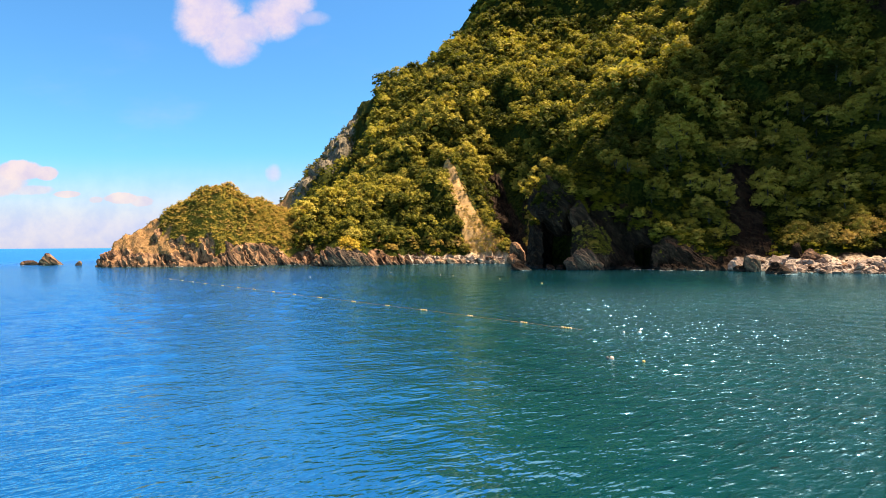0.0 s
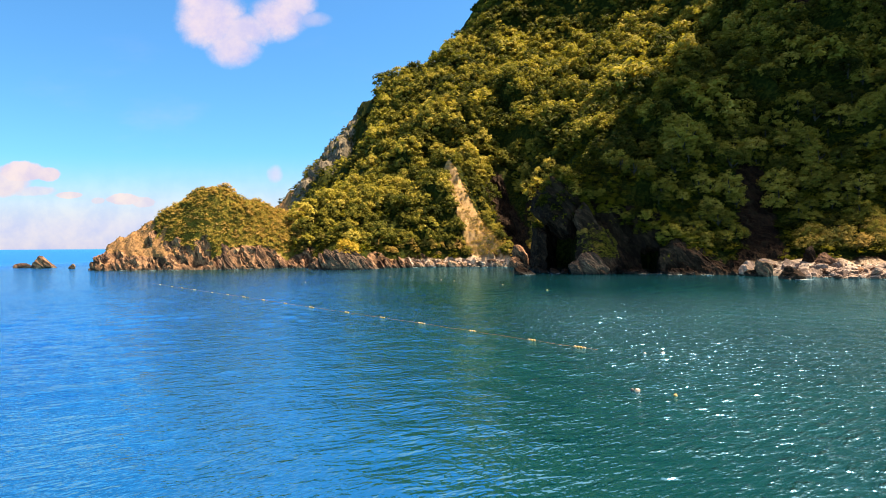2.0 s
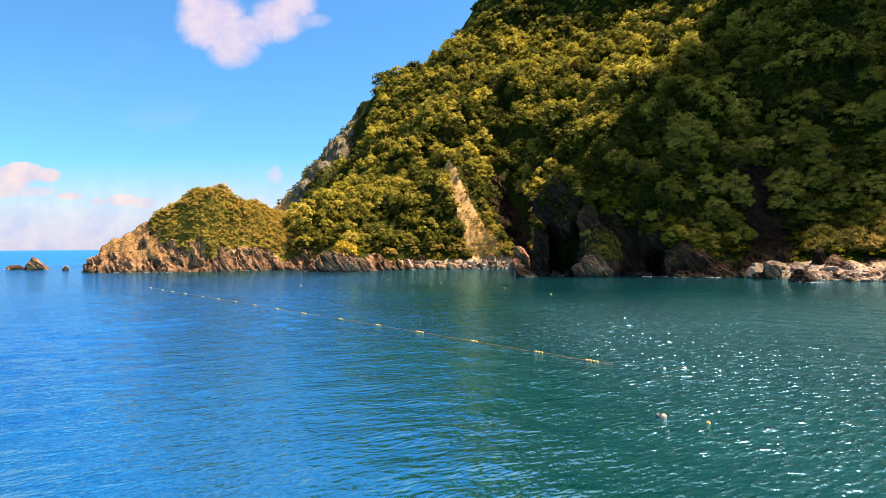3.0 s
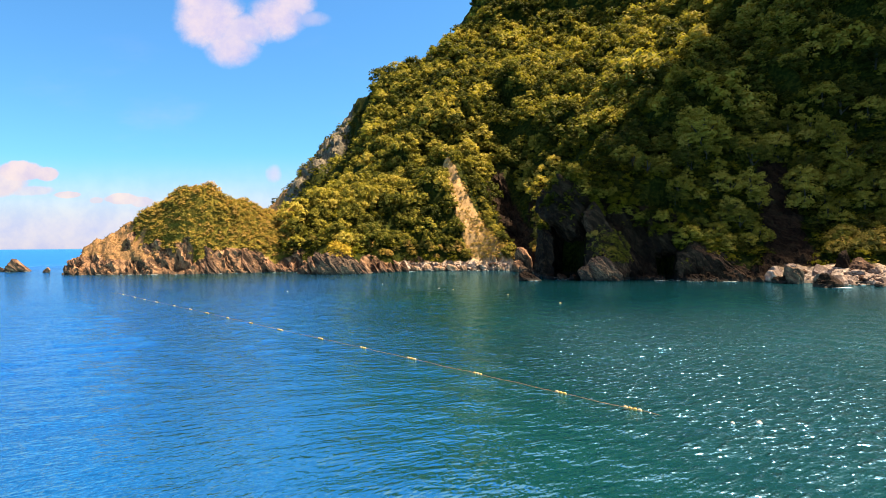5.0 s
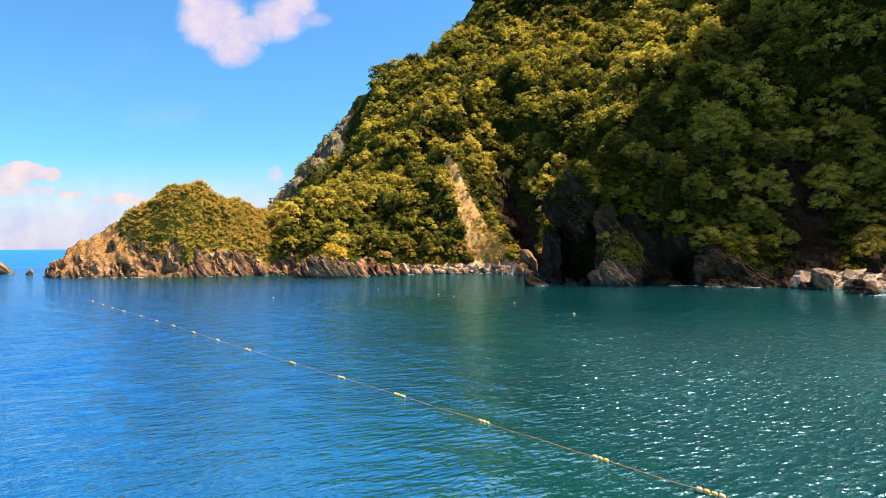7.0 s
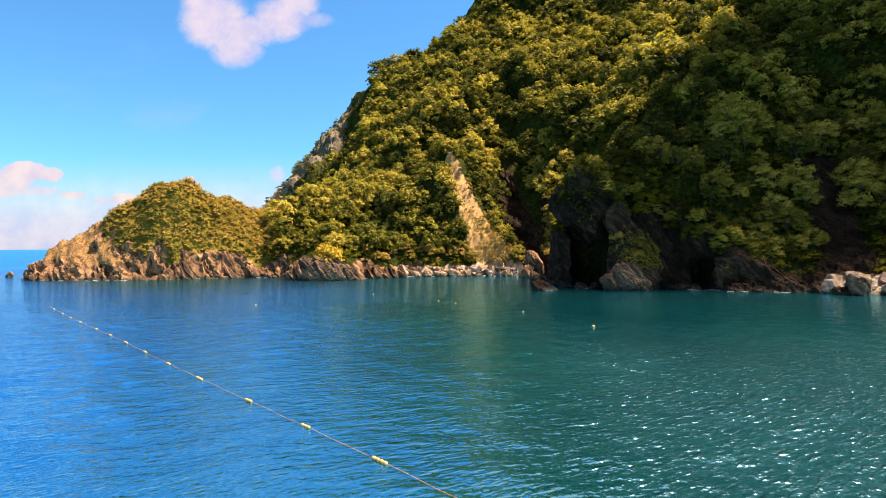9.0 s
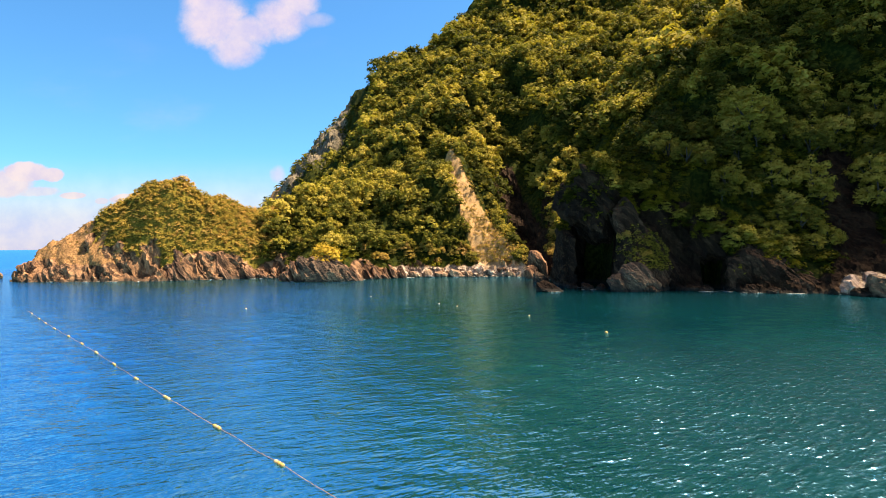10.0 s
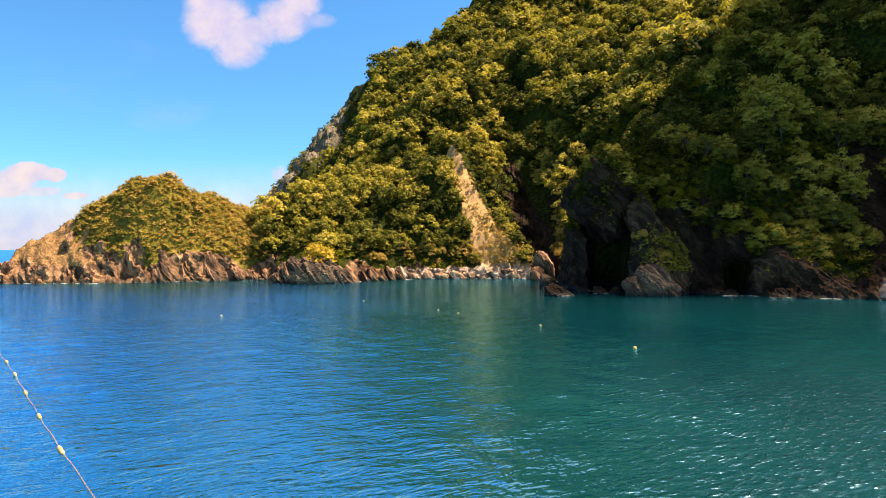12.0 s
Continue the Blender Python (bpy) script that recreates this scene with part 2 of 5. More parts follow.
def make_hillside():
    """Bare rock where the slope is steep or low, earth and leaf litter elsewhere, scree and dry grass by the stored masks."""
    m, n = material("hillside")
    geo = n.add("ShaderNodeNewGeometry")
    at = geo.outputs["Position"]
    warp = n.mix(1.0, n.noise(at, 0.16, 4.0, 0.6, out=1), (5.0, 5.0, 5.0, 1.0), "MULTIPLY")
    pos = n.add("ShaderNodeVectorMath", {0: at, 1: warp}, operation="ADD").outputs[0]
    s1 = n.add("ShaderNodeVectorMath", {0: pos, 1: (0.80, 0.18, 0.57)}, operation="DOT_PRODUCT").outputs["Value"]
    s2 = n.add("ShaderNodeVectorMath", {0: pos, 1: (0.57, 0.0, -0.82)}, operation="DOT_PRODUCT").outputs["Value"]
    s3 = n.add("ShaderNodeSeparateXYZ", {0: pos}).outputs[1]
    bedpos = n.add("ShaderNodeCombineXYZ", {0: n.math("MULTIPLY", s1, 1.0), 1: n.math("MULTIPLY", s2, 0.22), 2: n.math("MULTIPLY", s3, 0.3)}).outputs[0]
    beds = n.noise(bedpos, 0.85, 5.0, 0.65)
    big = n.noise(at, 0.10, 4.0, 0.6)
    fine = n.noise(at, 2.0, 5.0, 0.7)
    rock = n.mix(n.ramp(n.math("ADD", n.math("MULTIPLY", beds, 0.7), n.math("MULTIPLY", big, 0.4)), 0.47, 0.68), (0.050, 0.028, 0.018, 1), (0.275, 0.140, 0.070, 1))
    rock = n.mix(n.math("MULTIPLY", n.ramp(beds, 0.40, 0.30), 0.8), rock, (0.02, 0.014, 0.010, 1))
    rock = n.mix(n.ramp(n.math("MULTIPLY", fine, beds), 0.27, 0.45), rock, (0.33, 0.20, 0.12, 1))
    # near-black rock by mask: dark cove cliffs, with the gorge's shade painted in
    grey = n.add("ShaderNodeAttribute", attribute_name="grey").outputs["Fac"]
    shade_rock = n.mix(n.ramp(beds, 0.35, 0.7), (0.011, 0.006, 0.004, 1), (0.038, 0.022, 0.012, 1))
    rock = n.mix(grey, rock, shade_rock)
    ash = n.add("ShaderNodeAttribute", attribute_name="ash").outputs["Fac"]
    rock = n.mix(ash, rock, n.mix(n.ramp(n.math("ADD", n.math("MULTIPLY", beds, 0.6), n.math("MULTIPLY", fine, 0.5)), 0.40, 0.66), (0.050, 0.040, 0.028, 1), (0.190, 0.145, 0.095, 1)))
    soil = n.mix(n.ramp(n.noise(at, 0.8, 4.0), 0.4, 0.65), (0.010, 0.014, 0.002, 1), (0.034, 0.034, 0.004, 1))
    heath = n.add("ShaderNodeAttribute", attribute_name="heath").outputs["Fac"]
    soil = n.mix(heath, soil, n.mix(n.ramp(fine, 0.35, 0.65), (0.06, 0.05, 0.006, 1), (0.17, 0.118, 0.020, 1)))
    bare = n.add("ShaderNodeAttribute", attribute_name="bare").outputs["Fac"]
    bare = n.ramp(n.math("ADD", bare, n.math("MULTIPLY", n.math("SUBTRACT", n.noise(at, 0.45, 4.0), 0.5), 0.7)), 0.4, 0.6)
    scree = n.add("ShaderNodeAttribute", attribute_name="scree").outputs["Fac"]
    scree = n.ramp(n.math("ADD", scree, n.math("MULTIPLY", n.math("SUBTRACT", n.noise(at, 0.6, 4.0), 0.5), 0.6)), 0.4, 0.65)
    shingle = n.add("ShaderNodeAttribute", attribute_name="shingle").outputs["Fac"]
    stones = n.mix(n.ramp(n.noise(n.mapped(at, scale=(1.0, 1.0, 0.45)), 2.6, 6.0, 0.75), 0.35, 0.68), (0.27, 0.148, 0.052, 1), (0.46, 0.285, 0.135, 1))
    pebbles = n.add("ShaderNodeTexVoronoi", {"Vector": at, "Scale": 1.6, "Randomness": 1.0}, feature="F1").outputs["Color"]
    stones = n.mix(shingle, stones, n.mix(n.add("ShaderNodeSeparateColor", {0: pebbles}).outputs[0], (0.15, 0.105, 0.075, 1), (0.46, 0.345, 0.265, 1)))
    dry = n.add("ShaderNodeAttribute", attribute_name="dry").outputs["Fac"]
    dry = n.ramp(n.math("ADD", dry, n.math("MULTIPLY", n.math("SUBTRACT", n.noise(at, 0.5, 5.0), 0.5), 0.9)), 0.45, 0.65)
    straw = n.mix(n.ramp(fine, 0.35, 0.65), (0.165, 0.082, 0.032, 1), (0.30, 0.158, 0.066, 1))
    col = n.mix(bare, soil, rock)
    col = n.mix(scree, col, stones)
    col = n.mix(dry, col, straw)
    z = n.add("ShaderNodeSeparateXYZ", {0: at}).outputs[2]
    tide = n.ramp(n.math("ADD", z, n.math("MULTIPLY", n.math("SUBTRACT", fine, 0.5), 1.2)), 1.3, 0.3)
    col = n.mix(n.math("MULTIPLY", tide, 0.7), col, (0.035, 0.028, 0.022, 1))
    grit = n.noise(at, 6.0, 4.0, 0.7)
    h = n.math("ADD", n.math("MULTIPLY", n.math("ADD", n.math("MULTIPLY", beds, 0.9), n.math("MULTIPLY", fine, 0.45)), bare), n.math("MULTIPLY", grit, 0.16))
    bump = n.add("ShaderNodeBump", {"Height": h, "Strength": 1.0, "Distance": 0.8}).outputs[0]
    p = n.add("ShaderNodeBsdfPrincipled", {"Base Color": col, "Roughness": 0.92, "Specular IOR Level": 0.04, "Normal": bump})
    finish(n, p.outputs[0])
    return m


def make_leaves(name, stops, value=1.24, translucent=0.35, patchy=0.03, leafy=0.22):
    """Foliage: one tint a plant (stored tint or the object's own), a second variation leaf by leaf."""
    m, n = material(name)
    tint = n.add("ShaderNodeAttribute", attribute_name="tint").outputs["Fac"]
    own = n.add("ShaderNodeObjectInfo").outputs["Random"]
    leaf = n.add("ShaderNodeNewGeometry").outputs["Random Per Island"]
    plant = n.math("FRACT", n.math("ADD", tint, own))
    at = n.add("ShaderNodeNewGeometry").outputs["Position"]
    patch = n.noise(at, patchy, 4.0)
    f = n.math("ADD", n.math("MULTIPLY_ADD", plant, 0.80, 0.0), n.math("ADD", n.math("MULTIPLY", n.math("SUBTRACT", leaf, 0.5), leafy), n.math("MULTIPLY", n.math("SUBTRACT", patch, 0.4), 0.9)))
    r = n.add("ShaderNodeValToRGB", {0: f})
    cr = r.color_ramp
    while len(cr.elements) < len(stops):
        cr.elements.new(0.5)
    for e, (p, c) in zip(cr.elements, stops):
        e.position, e.color = p, (*[x * value for x in c], 1)
    col = r.outputs[0]
    p = n.add("ShaderNodeBsdfPrincipled", {"Base Color": col, "Roughness": 0.7, "Specular IOR Level": 0.04})
    t = n.add("ShaderNodeBsdfTranslucent", {"Color": n.mix(1.0, col, (1.0, 1.1, 0.5, 1), "MULTIPLY")})
    s = n.add("ShaderNodeMixShader", {0: translucent, 1: p.outputs[0], 2: t.outputs[0]})
    finish(n, s.outputs[0])
    return m


def make_plain(name, col, rough=0.6, vary=0.25, scale=3.0, metal=0.0):
    m, n = material(name)
    at = n.add("ShaderNodeTexCoord").outputs["Object"]
    f = n.noise(at, scale, 5.0, 0.65)
    lo = tuple(c * (1 - vary) for c in col)
    hi = tuple(min(1, c * (1 + vary)) for c in col)
    c = n.mix(n.ramp(f, 0.3, 0.7), (*lo, 1), (*hi, 1))
    bump = n.add("ShaderNodeBump", {"Height": f, "Strength": 0.25, "Distance": 0.02}).outputs[0]
    p = n.add("ShaderNodeBsdfPrincipled", {"Base Color": c, "Roughness": rough, "Metallic": metal, "Normal": bump})
    finish(n, p.outputs[0])
    return m


WATER = make_water()
HILL = make_hillside()
ROCK = make_rock("brown_shore_rock")
# dark rock cut to near black, so its colour also holds the cliff's shade
DARK_ROCK = make_rock("dark_rock_with_shade", (0.036, 0.019, 0.010, 1), (0.011, 0.006, 0.004, 1), (0.068, 0.039, 0.021, 1))
# darker copy of the brown rock, shade put into its colour
RIB_ROCK = make_rock("shade_tinted_brown_rock", (0.080, 0.042, 0.023, 1), (0.020, 0.011, 0.007, 1), (0.125, 0.074, 0.043, 1))
BROWN_ROCK = make_rock("wet_brown_boulder", (0.150, 0.088, 0.052, 1), (0.045, 0.030, 0.022, 1), (0.215, 0.145, 0.095, 1))
TAN_ROCK = make_rock("tan_beach_rock", (0.36, 0.215, 0.125, 1), (0.16, 0.090, 0.055, 1), (0.46, 0.32, 0.22, 1), 0.5)
PALE_ROCK = make_rock("pale_boulder", (0.36, 0.250, 0.190, 1), (0.17, 0.112, 0.082, 1), (0.50, 0.385, 0.32, 1), 0.5)
TREE_LEAF = make_leaves("tree_leaves", [(0.0, (0.018, 0.022, 0.004)), (0.30, (0.070, 0.064, 0.010)), (0.54, (0.150, 0.120, 0.017)), (0.78, (0.236, 0.178, 0.026)), (1.0, (0.32, 0.230, 0.044))])
# darker copy of the leaf palette, holding the shade of gaps and cliffs
SHADE_LEAF = make_leaves("shade_dark_leaves", [(0.0, (0.011, 0.013, 0.002)), (0.4, (0.037, 0.036, 0.003)), (0.75, (0.095, 0.078, 0.005)), (1.0, (0.156, 0.115, 0.008))])
SCRUB_LEAF = make_leaves("scrub_leaves", [(0.0, (0.090, 0.078, 0.016)), (0.22, (0.145, 0.112, 0.022)), (0.50, (0.245, 0.158, 0.030)), (0.78, (0.300, 0.178, 0.044)), (1.0, (0.345, 0.200, 0.065))], patchy=0.11, leafy=0.15)
GRASS_LEAF = make_leaves("dry_grass_blades", [(0.0, (0.089, 0.062, 0.014)), (0.5, (0.146, 0.092, 0.026)), (1.0, (0.209, 0.13, 0.05))])
BARK = make_plain("bark", (0.035, 0.027, 0.019), 0.9, 0.4, 4.0)

# ---- mesh helpers ----
rng = np.random.default_rng(7)


def mesh_from(name, verts, faces, mat, smooth=False, attrs=None):
    """A mesh from arrays of corners and of equal-sided faces."""
    verts, faces = np.asarray(verts, np.float32), np.asarray(faces, np.int32)
    me = bpy.data.meshes.new(name)
    k = faces.shape[1]
    me.vertices.add(len(verts))
    me.vertices.foreach_set("co", verts.ravel())
    me.loops.add(faces.size)
    me.loops.foreach_set("vertex_index", faces.ravel())
    me.polygons.add(len(faces))
    me.polygons.foreach_set("loop_start", np.arange(len(faces), dtype=np.int32) * k)
    me.polygons.foreach_set("loop_total", np.full(len(faces), k, np.int32))
    me.polygons.foreach_set("use_smooth", np.full(len(faces), smooth, bool))
    for key, vals in (attrs or {}).items():
        a = me.attributes.new(key, "FLOAT", "POINT")
        a.data.foreach_set("value", np.asarray(vals, np.float32))
    me.materials.append(mat)
    me.update(calc_edges=True)
    return me


def part(name, bm, mat, parent, label="", smooth=True):
    """Links a bmesh as one mesh object under a thing or a part."""
    me = bpy.data.meshes.new(name)
    bm.to_mesh(me)
    bm.free()
    me.materials.append(mat)
    me.polygons.foreach_set("use_smooth", np.full(len(me.polygons), smooth, bool))
    ob = new(name, me)
    if parent:
        ob.parent = parent
    if label:
        tagged(ob, label)
    return ob


def grid_faces(nu, nv):
    i = np.arange(nu * nv).reshape(nv, nu)
    return np.stack([i[:-1, :-1], i[:-1, 1:], i[1:, 1:], i[1:, :-1]], -1).reshape(-1, 4)


def waves2(x, y, terms, seed, lo, hi):
    """Sum of sines of random direction, about -1 to 1, for broad unevenness."""
    r = np.random.default_rng(seed)
    s = np.zeros_like(x)
    for _ in range(terms):
        a, w, p = r.uniform(0, 2 * np.pi), np.exp(r.uniform(np.log(lo), np.log(hi))), r.uniform(0, 6.28)
        s += np.sin((x * np.cos(a) + y * np.sin(a)) * 2 * np.pi / w + p)
    return s / np.sqrt(terms / 2) * 0.7


# ---- the lie of the land: named lines of (x, y, height) ----
SHORE = [(-165, 480), (-150, 440), (-126, 385), (-108, 330), (-112, 290), (-132, 268), (-145.5, 250), (-145.5, 238), (-131, 228.5), (-118, 229),
         (-98, 229.5), (-86, 237), (-70, 245), (-60, 246), (-56, 236), (-51, 226.5), (-33, 227.5), (-29, 235), (-21, 243), (-7, 250), (10, 250.5), (27, 248),
         (31, 236), (33, 213), (31, 200), (35, 191), (44, 187), (52, 188.5), (60, 185), (66, 179), (79, 173.5), (90, 169), (101, 159), (113, 146), (140, 128), (190, 112), (300, 100)]
LINES = dict(
    headland_crest=[(-143, 243, 8), (-139.5, 244, 13), (-128, 246, 18.5), (-119, 247, 24.5), (-113, 247.5, 26.5), (-106, 249, 29.3), (-99, 252, 29.9), (-93, 256, 29.2), (-87, 261, 26.6), (-80, 268, 26.5), (-72, 285, 25)],
    headland_brow=[(-124, 240, 15), (-112, 241, 22), (-104, 242.5, 26), (-96, 246, 27.5), (-88, 250, 23.5), (-80, 256, 19.5)],
    spit=[(-47, 233, 6), (-38, 234, 7.5), (-31, 238, 5)],
    headland_face=[(-131, 236, 9), (-118, 236, 11), (-105, 237, 12), (-95, 240, 15), (-84, 244, 12), (-72, 251, 11), (-62, 253, 10)],
    headland_back=[(-110, 275, 12), (-95, 285, 14), (-88, 310, 18)],
    neck=[(-70, 268, 20), (-64, 300, 27), (-68, 338, 29), (-75, 370, 34)],
    near_spur=[(-50, 246, 10), (-45, 262, 20), (-36, 254, 14), (-22, 252, 11), (-25, 270, 28), (-34, 300, 38), (-48, 340, 46), (-8, 262, 20), (-2, 280, 38), (4, 292, 47), (-12, 305, 48), (-10, 338, 74)],
    scree_edge=[(27, 251.5, 5), (19.5, 258, 13.5), (11, 270, 27), (1.5, 287, 44)],
    gully=[(31, 249, 3), (31.5, 258, 7), (31, 268, 13), (29, 284, 26), (25, 310, 50)],
    inner_spur=[(34.8, 244, 7), (36.5, 251, 14), (38.5, 260, 24), (42.5, 276, 44), (47, 292, 58), (38, 336, 92)],
    cleft=[(42.5, 233, 12), (46, 245, 20), (50.5, 258, 33), (55, 272, 48)],
    cliff_edge=[(36.5, 216, 34), (39.5, 199.5, 31), (50, 194, 23), (58, 193.5, 22), (68, 189, 17), (75, 187, 13), (86, 186, 11), (95, 186, 12)],
    hump=[(60, 240, 41), (60, 215, 40), (84, 222, 53), (64, 255, 47), (75, 247, 60), (95, 267, 77), (104, 218, 46), (113, 214, 50), (94, 204, 36), (106, 199, 24), (117, 239, 72), (124, 286, 98), (80, 290, 84)],
    right_slope=[(108, 176, 10), (121, 183, 20), (143, 225, 80), (137, 267, 104), (150, 258, 95), (160, 200, 55), (190, 150, 30), (200, 230, 120)],
    upper_slope=[(30, 400, 126), (70, 390, 121), (104, 362, 128), (134, 346, 128), (72, 464, 178), (-20, 420, 120), (120, 430, 170), (-40, 380, 75)],
    skyline=[(-147, 460, 36), (-134, 460, 45), (-110, 460, 68), (-89, 460, 97), (-68, 462, 121), (-46, 468, 138), (-8, 470, 157), (33, 475, 182), (70, 480, 222), (130, 480, 300)],
    behind=[(-150, 520, 25), (-80, 520, 85), (0, 540, 165), (60, 530, 290), (130, 520, 340)],
    centre_beach=[(-14, 251, 1.6), (0, 254, 2.2), (14, 254, 2.4), (21, 251, 1.8)],
    boulder_beach=[(88, 173, 1.8), (96, 168, 2.2), (107, 160, 2.2), (120, 151, 2.2), (112, 164, 3.2)],
    # unseen ridge, added and raised to cast shade on the right slope
    shade_ridge=[(200, 335, 260), (222, 285, 335), (230, 264, 415), (236, 244, 440), (240, 222, 440), (242, 210, 300), (242, 200, 222), (240, 178, 190), (245, 150, 150), (245, 130, 120), (300, 130, 160), (330, 330, 330), (200, 430, 330)],
)


def build_land():
    pts = []
    shore = np.array(SHORE, float)
    d = np.gradient(shore, axis=0)
    out = np.stack([d[:, 1], -d[:, 0]], 1)
    out /= np.linalg.norm(out, axis=1)[:, None]
    # finer samples along the shore, with the bed falling away outside
    for i in range(len(shore) - 1):
        n = max(1, int(np.linalg.norm(shore[i + 1] - shore[i]) // 9))
        for k in range(n):
            p = shore[i] + (shore[i + 1] - shore[i]) * k / n
            pts.append((*p, 0.0))
            pts.append((*(p + out[i] * 11), -7.0))
    for line in LINES.values():
        pts += line
    P = np.array(pts)
    D = np.linalg.norm(P[:, None, :2] - P[None, :, :2], axis=2)
    n = len(P)
    A = np.zeros((n + 3, n + 3))
    A[:n, :n] = -D + np.eye(n) * 0.25
    A[:n, n], A[n, :n] = 1, 1
    A[:n, n + 1:], A[n + 1:, :n] = P[:, :2] / 100, P[:, :2].T / 100
    w = np.linalg.solve(A, np.append(P[:, 2], (0, 0, 0)))

    def height(x, y):
        x, y = np.asarray(x, float), np.asarray(y, float)
        q = np.stack([x.ravel(), y.ravel()], 1)
        z = np.empty(len(q))
        for s in range(0, len(q), 20000):
            c = q[s:s + 20000]
            z[s:s + 20000] = -np.linalg.norm(c[:, None] - P[None, :, :2], axis=2) @ w[:n] + w[n] + c @ w[n + 1:] / 100
        return z.reshape(x.shape)
    return height


base_height = build_land()
# the land's grid: fine where the rocks meet the sea, coarser on the high slopes
xs = np.concatenate([np.arange(-175, -153, 2.5), np.arange(-153, 125, 0.66), np.arange(125, 360, 5)])
ys = np.concatenate([np.arange(95, 140, 3), np.arange(140, 172, 1.25), np.arange(172, 262, 0.66), np.arange(262, 300, 1.25), np.arange(300, 500, 2.5), np.arange(500, 580, 6)])
X, Y = np.meshgrid(xs, ys)
Z0 = base_height(X, Y)


def seg_dist(x, y, a, b):
    a, b = np.array(a[:2], float), np.array(b[:2], float)
    ab = b - a
    t = np.clip(((x - a[0]) * ab[0] + (y - a[1]) * ab[1]) / (ab @ ab), 0, 1)
    return np.hypot(x - a[0] - t * ab[0], y - a[1] - t * ab[1])


def near_line(x, y, pts):
    return np.min([seg_dist(x, y, pts[i], pts[i + 1]) for i in range(len(pts) - 1)], axis=0)


def lattice(x, y, z, seed=0):
    """Smooth value noise in space, 0 to 1, for arrays."""
    i, j, k = np.floor(x).astype(np.int64), np.floor(y).astype(np.int64), np.floor(z).astype(np.int64)
    u, v, w = x - i, y - j, z - k
    u, v, w = u * u * (3 - 2 * u), v * v * (3 - 2 * v), w * w * (3 - 2 * w)

    def h(a, b, c):
        n = (a * 374761393 + b * 668265263 + c * 2147483647 + seed * 974711) & 0xFFFFFFFF
        n = ((n ^ (n >> 13)) * 1274126177) & 0xFFFFFFFF
        return ((n ^ (n >> 16)) & 0xFFFF) / 65535.0
    s = 0.0
    for a, fa in ((0, 1 - u), (1, u)):
        for b, fb in ((0, 1 - v), (1, v)):
            for c, fc in ((0, 1 - w), (1, w)):
                s = s + h(i + a, j + b, k + c) * fa * fb * fc
    return s


BED = (0.80, 0.18, 0.57)     # across the rock's beds, which dip to the east


def hashed(i, j, k, seed):
    n = (i * 374761393 + j * 668265263 + k * 1103515245 + seed * 974711) & 0xFFFFFFFF
    n = ((n ^ (n >> 13)) * 1274126177) & 0xFFFFFFFF
    return ((n ^ (n >> 16)) & 0xFFFF) / 65535.0


def bedded(x, y, z, period, seed):
    """Broken rock: long blocks lying along the tilted beds, each with its own height and slant. About -1 to 1."""
    w = 0.5 * period * (lattice(x / period * 0.6, y / period * 0.6, z / period * 0.6, seed + 5) - 0.5)
    u = np.stack([((x + w) * BED[0] + y * BED[1] + z * BED[2]) / (period * 0.42), (x * BED[2] - z * BED[0] + w) / (period * 3.0), (y - w) / (period * 1.9)])
    cell = np.floor(u).astype(np.int64)
    best, out = np.full(x.shape, 1e9), np.zeros(x.shape)
    for a in (-1, 0, 1):
        for b in (-1, 0, 1):
            for c in (-1, 0, 1):
                i, j, k = cell[0] + a, cell[1] + b, cell[2] + c
                d = [u[0] - i - hashed(i, j, k, seed), u[1] - j - hashed(i, j, k, seed + 1), u[2] - k - hashed(i, j, k, seed + 2)]
                r = d[0] ** 2 + d[1] ** 2 + d[2] ** 2
                h = (hashed(i, j, k, seed + 3) - 0.5) * 1.3 + d[0] * (hashed(i, j, k, seed + 4) - 0.25) * 1.1 + d[1] * (hashed(i, j, k, seed + 6) - 0.5) + d[2] * (hashed(i, j, k, seed + 8) - 0.5)
                near = r < best
                best, out = np.where(near, r, best), np.where(near, h, out)
    return out


def carve(x, y, z):
    """Uneven ground, spurs and runnels on the slopes, and the slots of the two sea caves."""
    z = z + waves2(x, y, 14, 3, 3.5, 14) * 0.5 * np.clip((z + 2) / 4, 0, 1)
    z = z + waves2(x, y, 10, 9, 20, 60) * np.clip((z - 14) / 30, 0, 1) * 4.0
    run = waves2(x * 1.0 + y * 0.45, y * 0.25, 8, 12, 9, 22)
    z = z + run * np.clip((z - 20) / 40, 0, 1) * (2.8 + 3.4 * np.clip((425 - y) / 40, 0, 1))
    hollow = np.clip(1.3 - seg_dist(x, y, (-101, 227), (-99, 235)) / 4.0, 0, 1)     # the dark recess in the headland's face
    z = z * (1 - 0.75 * np.minimum(hollow * 1.6, 1) * np.clip((y - 226) / 3, 0, 1) * np.clip((238 - y) / 4, 0, 1))
    for (a, b, r) in CAVES:
        f = np.clip((1.45 - seg_dist(x, y, a, b) / r) * 2.2, 0, 1)
        z = z * (1 - f) + np.minimum(z, -1.5) * f
    return z


CAVES = [((35, 182), (39, 214), 4.4), ((62.5, 178), (64, 195), 2.2)]
Z = carve(X, Y, Z0)
gy, gx = np.gradient(Z0, ys, xs)
steep = np.hypot(gx, gy)
scree = np.clip(1.35 - near_line(X, Y, [(21, 250.5), (15, 258), (7, 270), (-1.5, 287)]) / (8.6 - 0.19 * np.clip(Y - 250, 0, 36)), 0, 1)
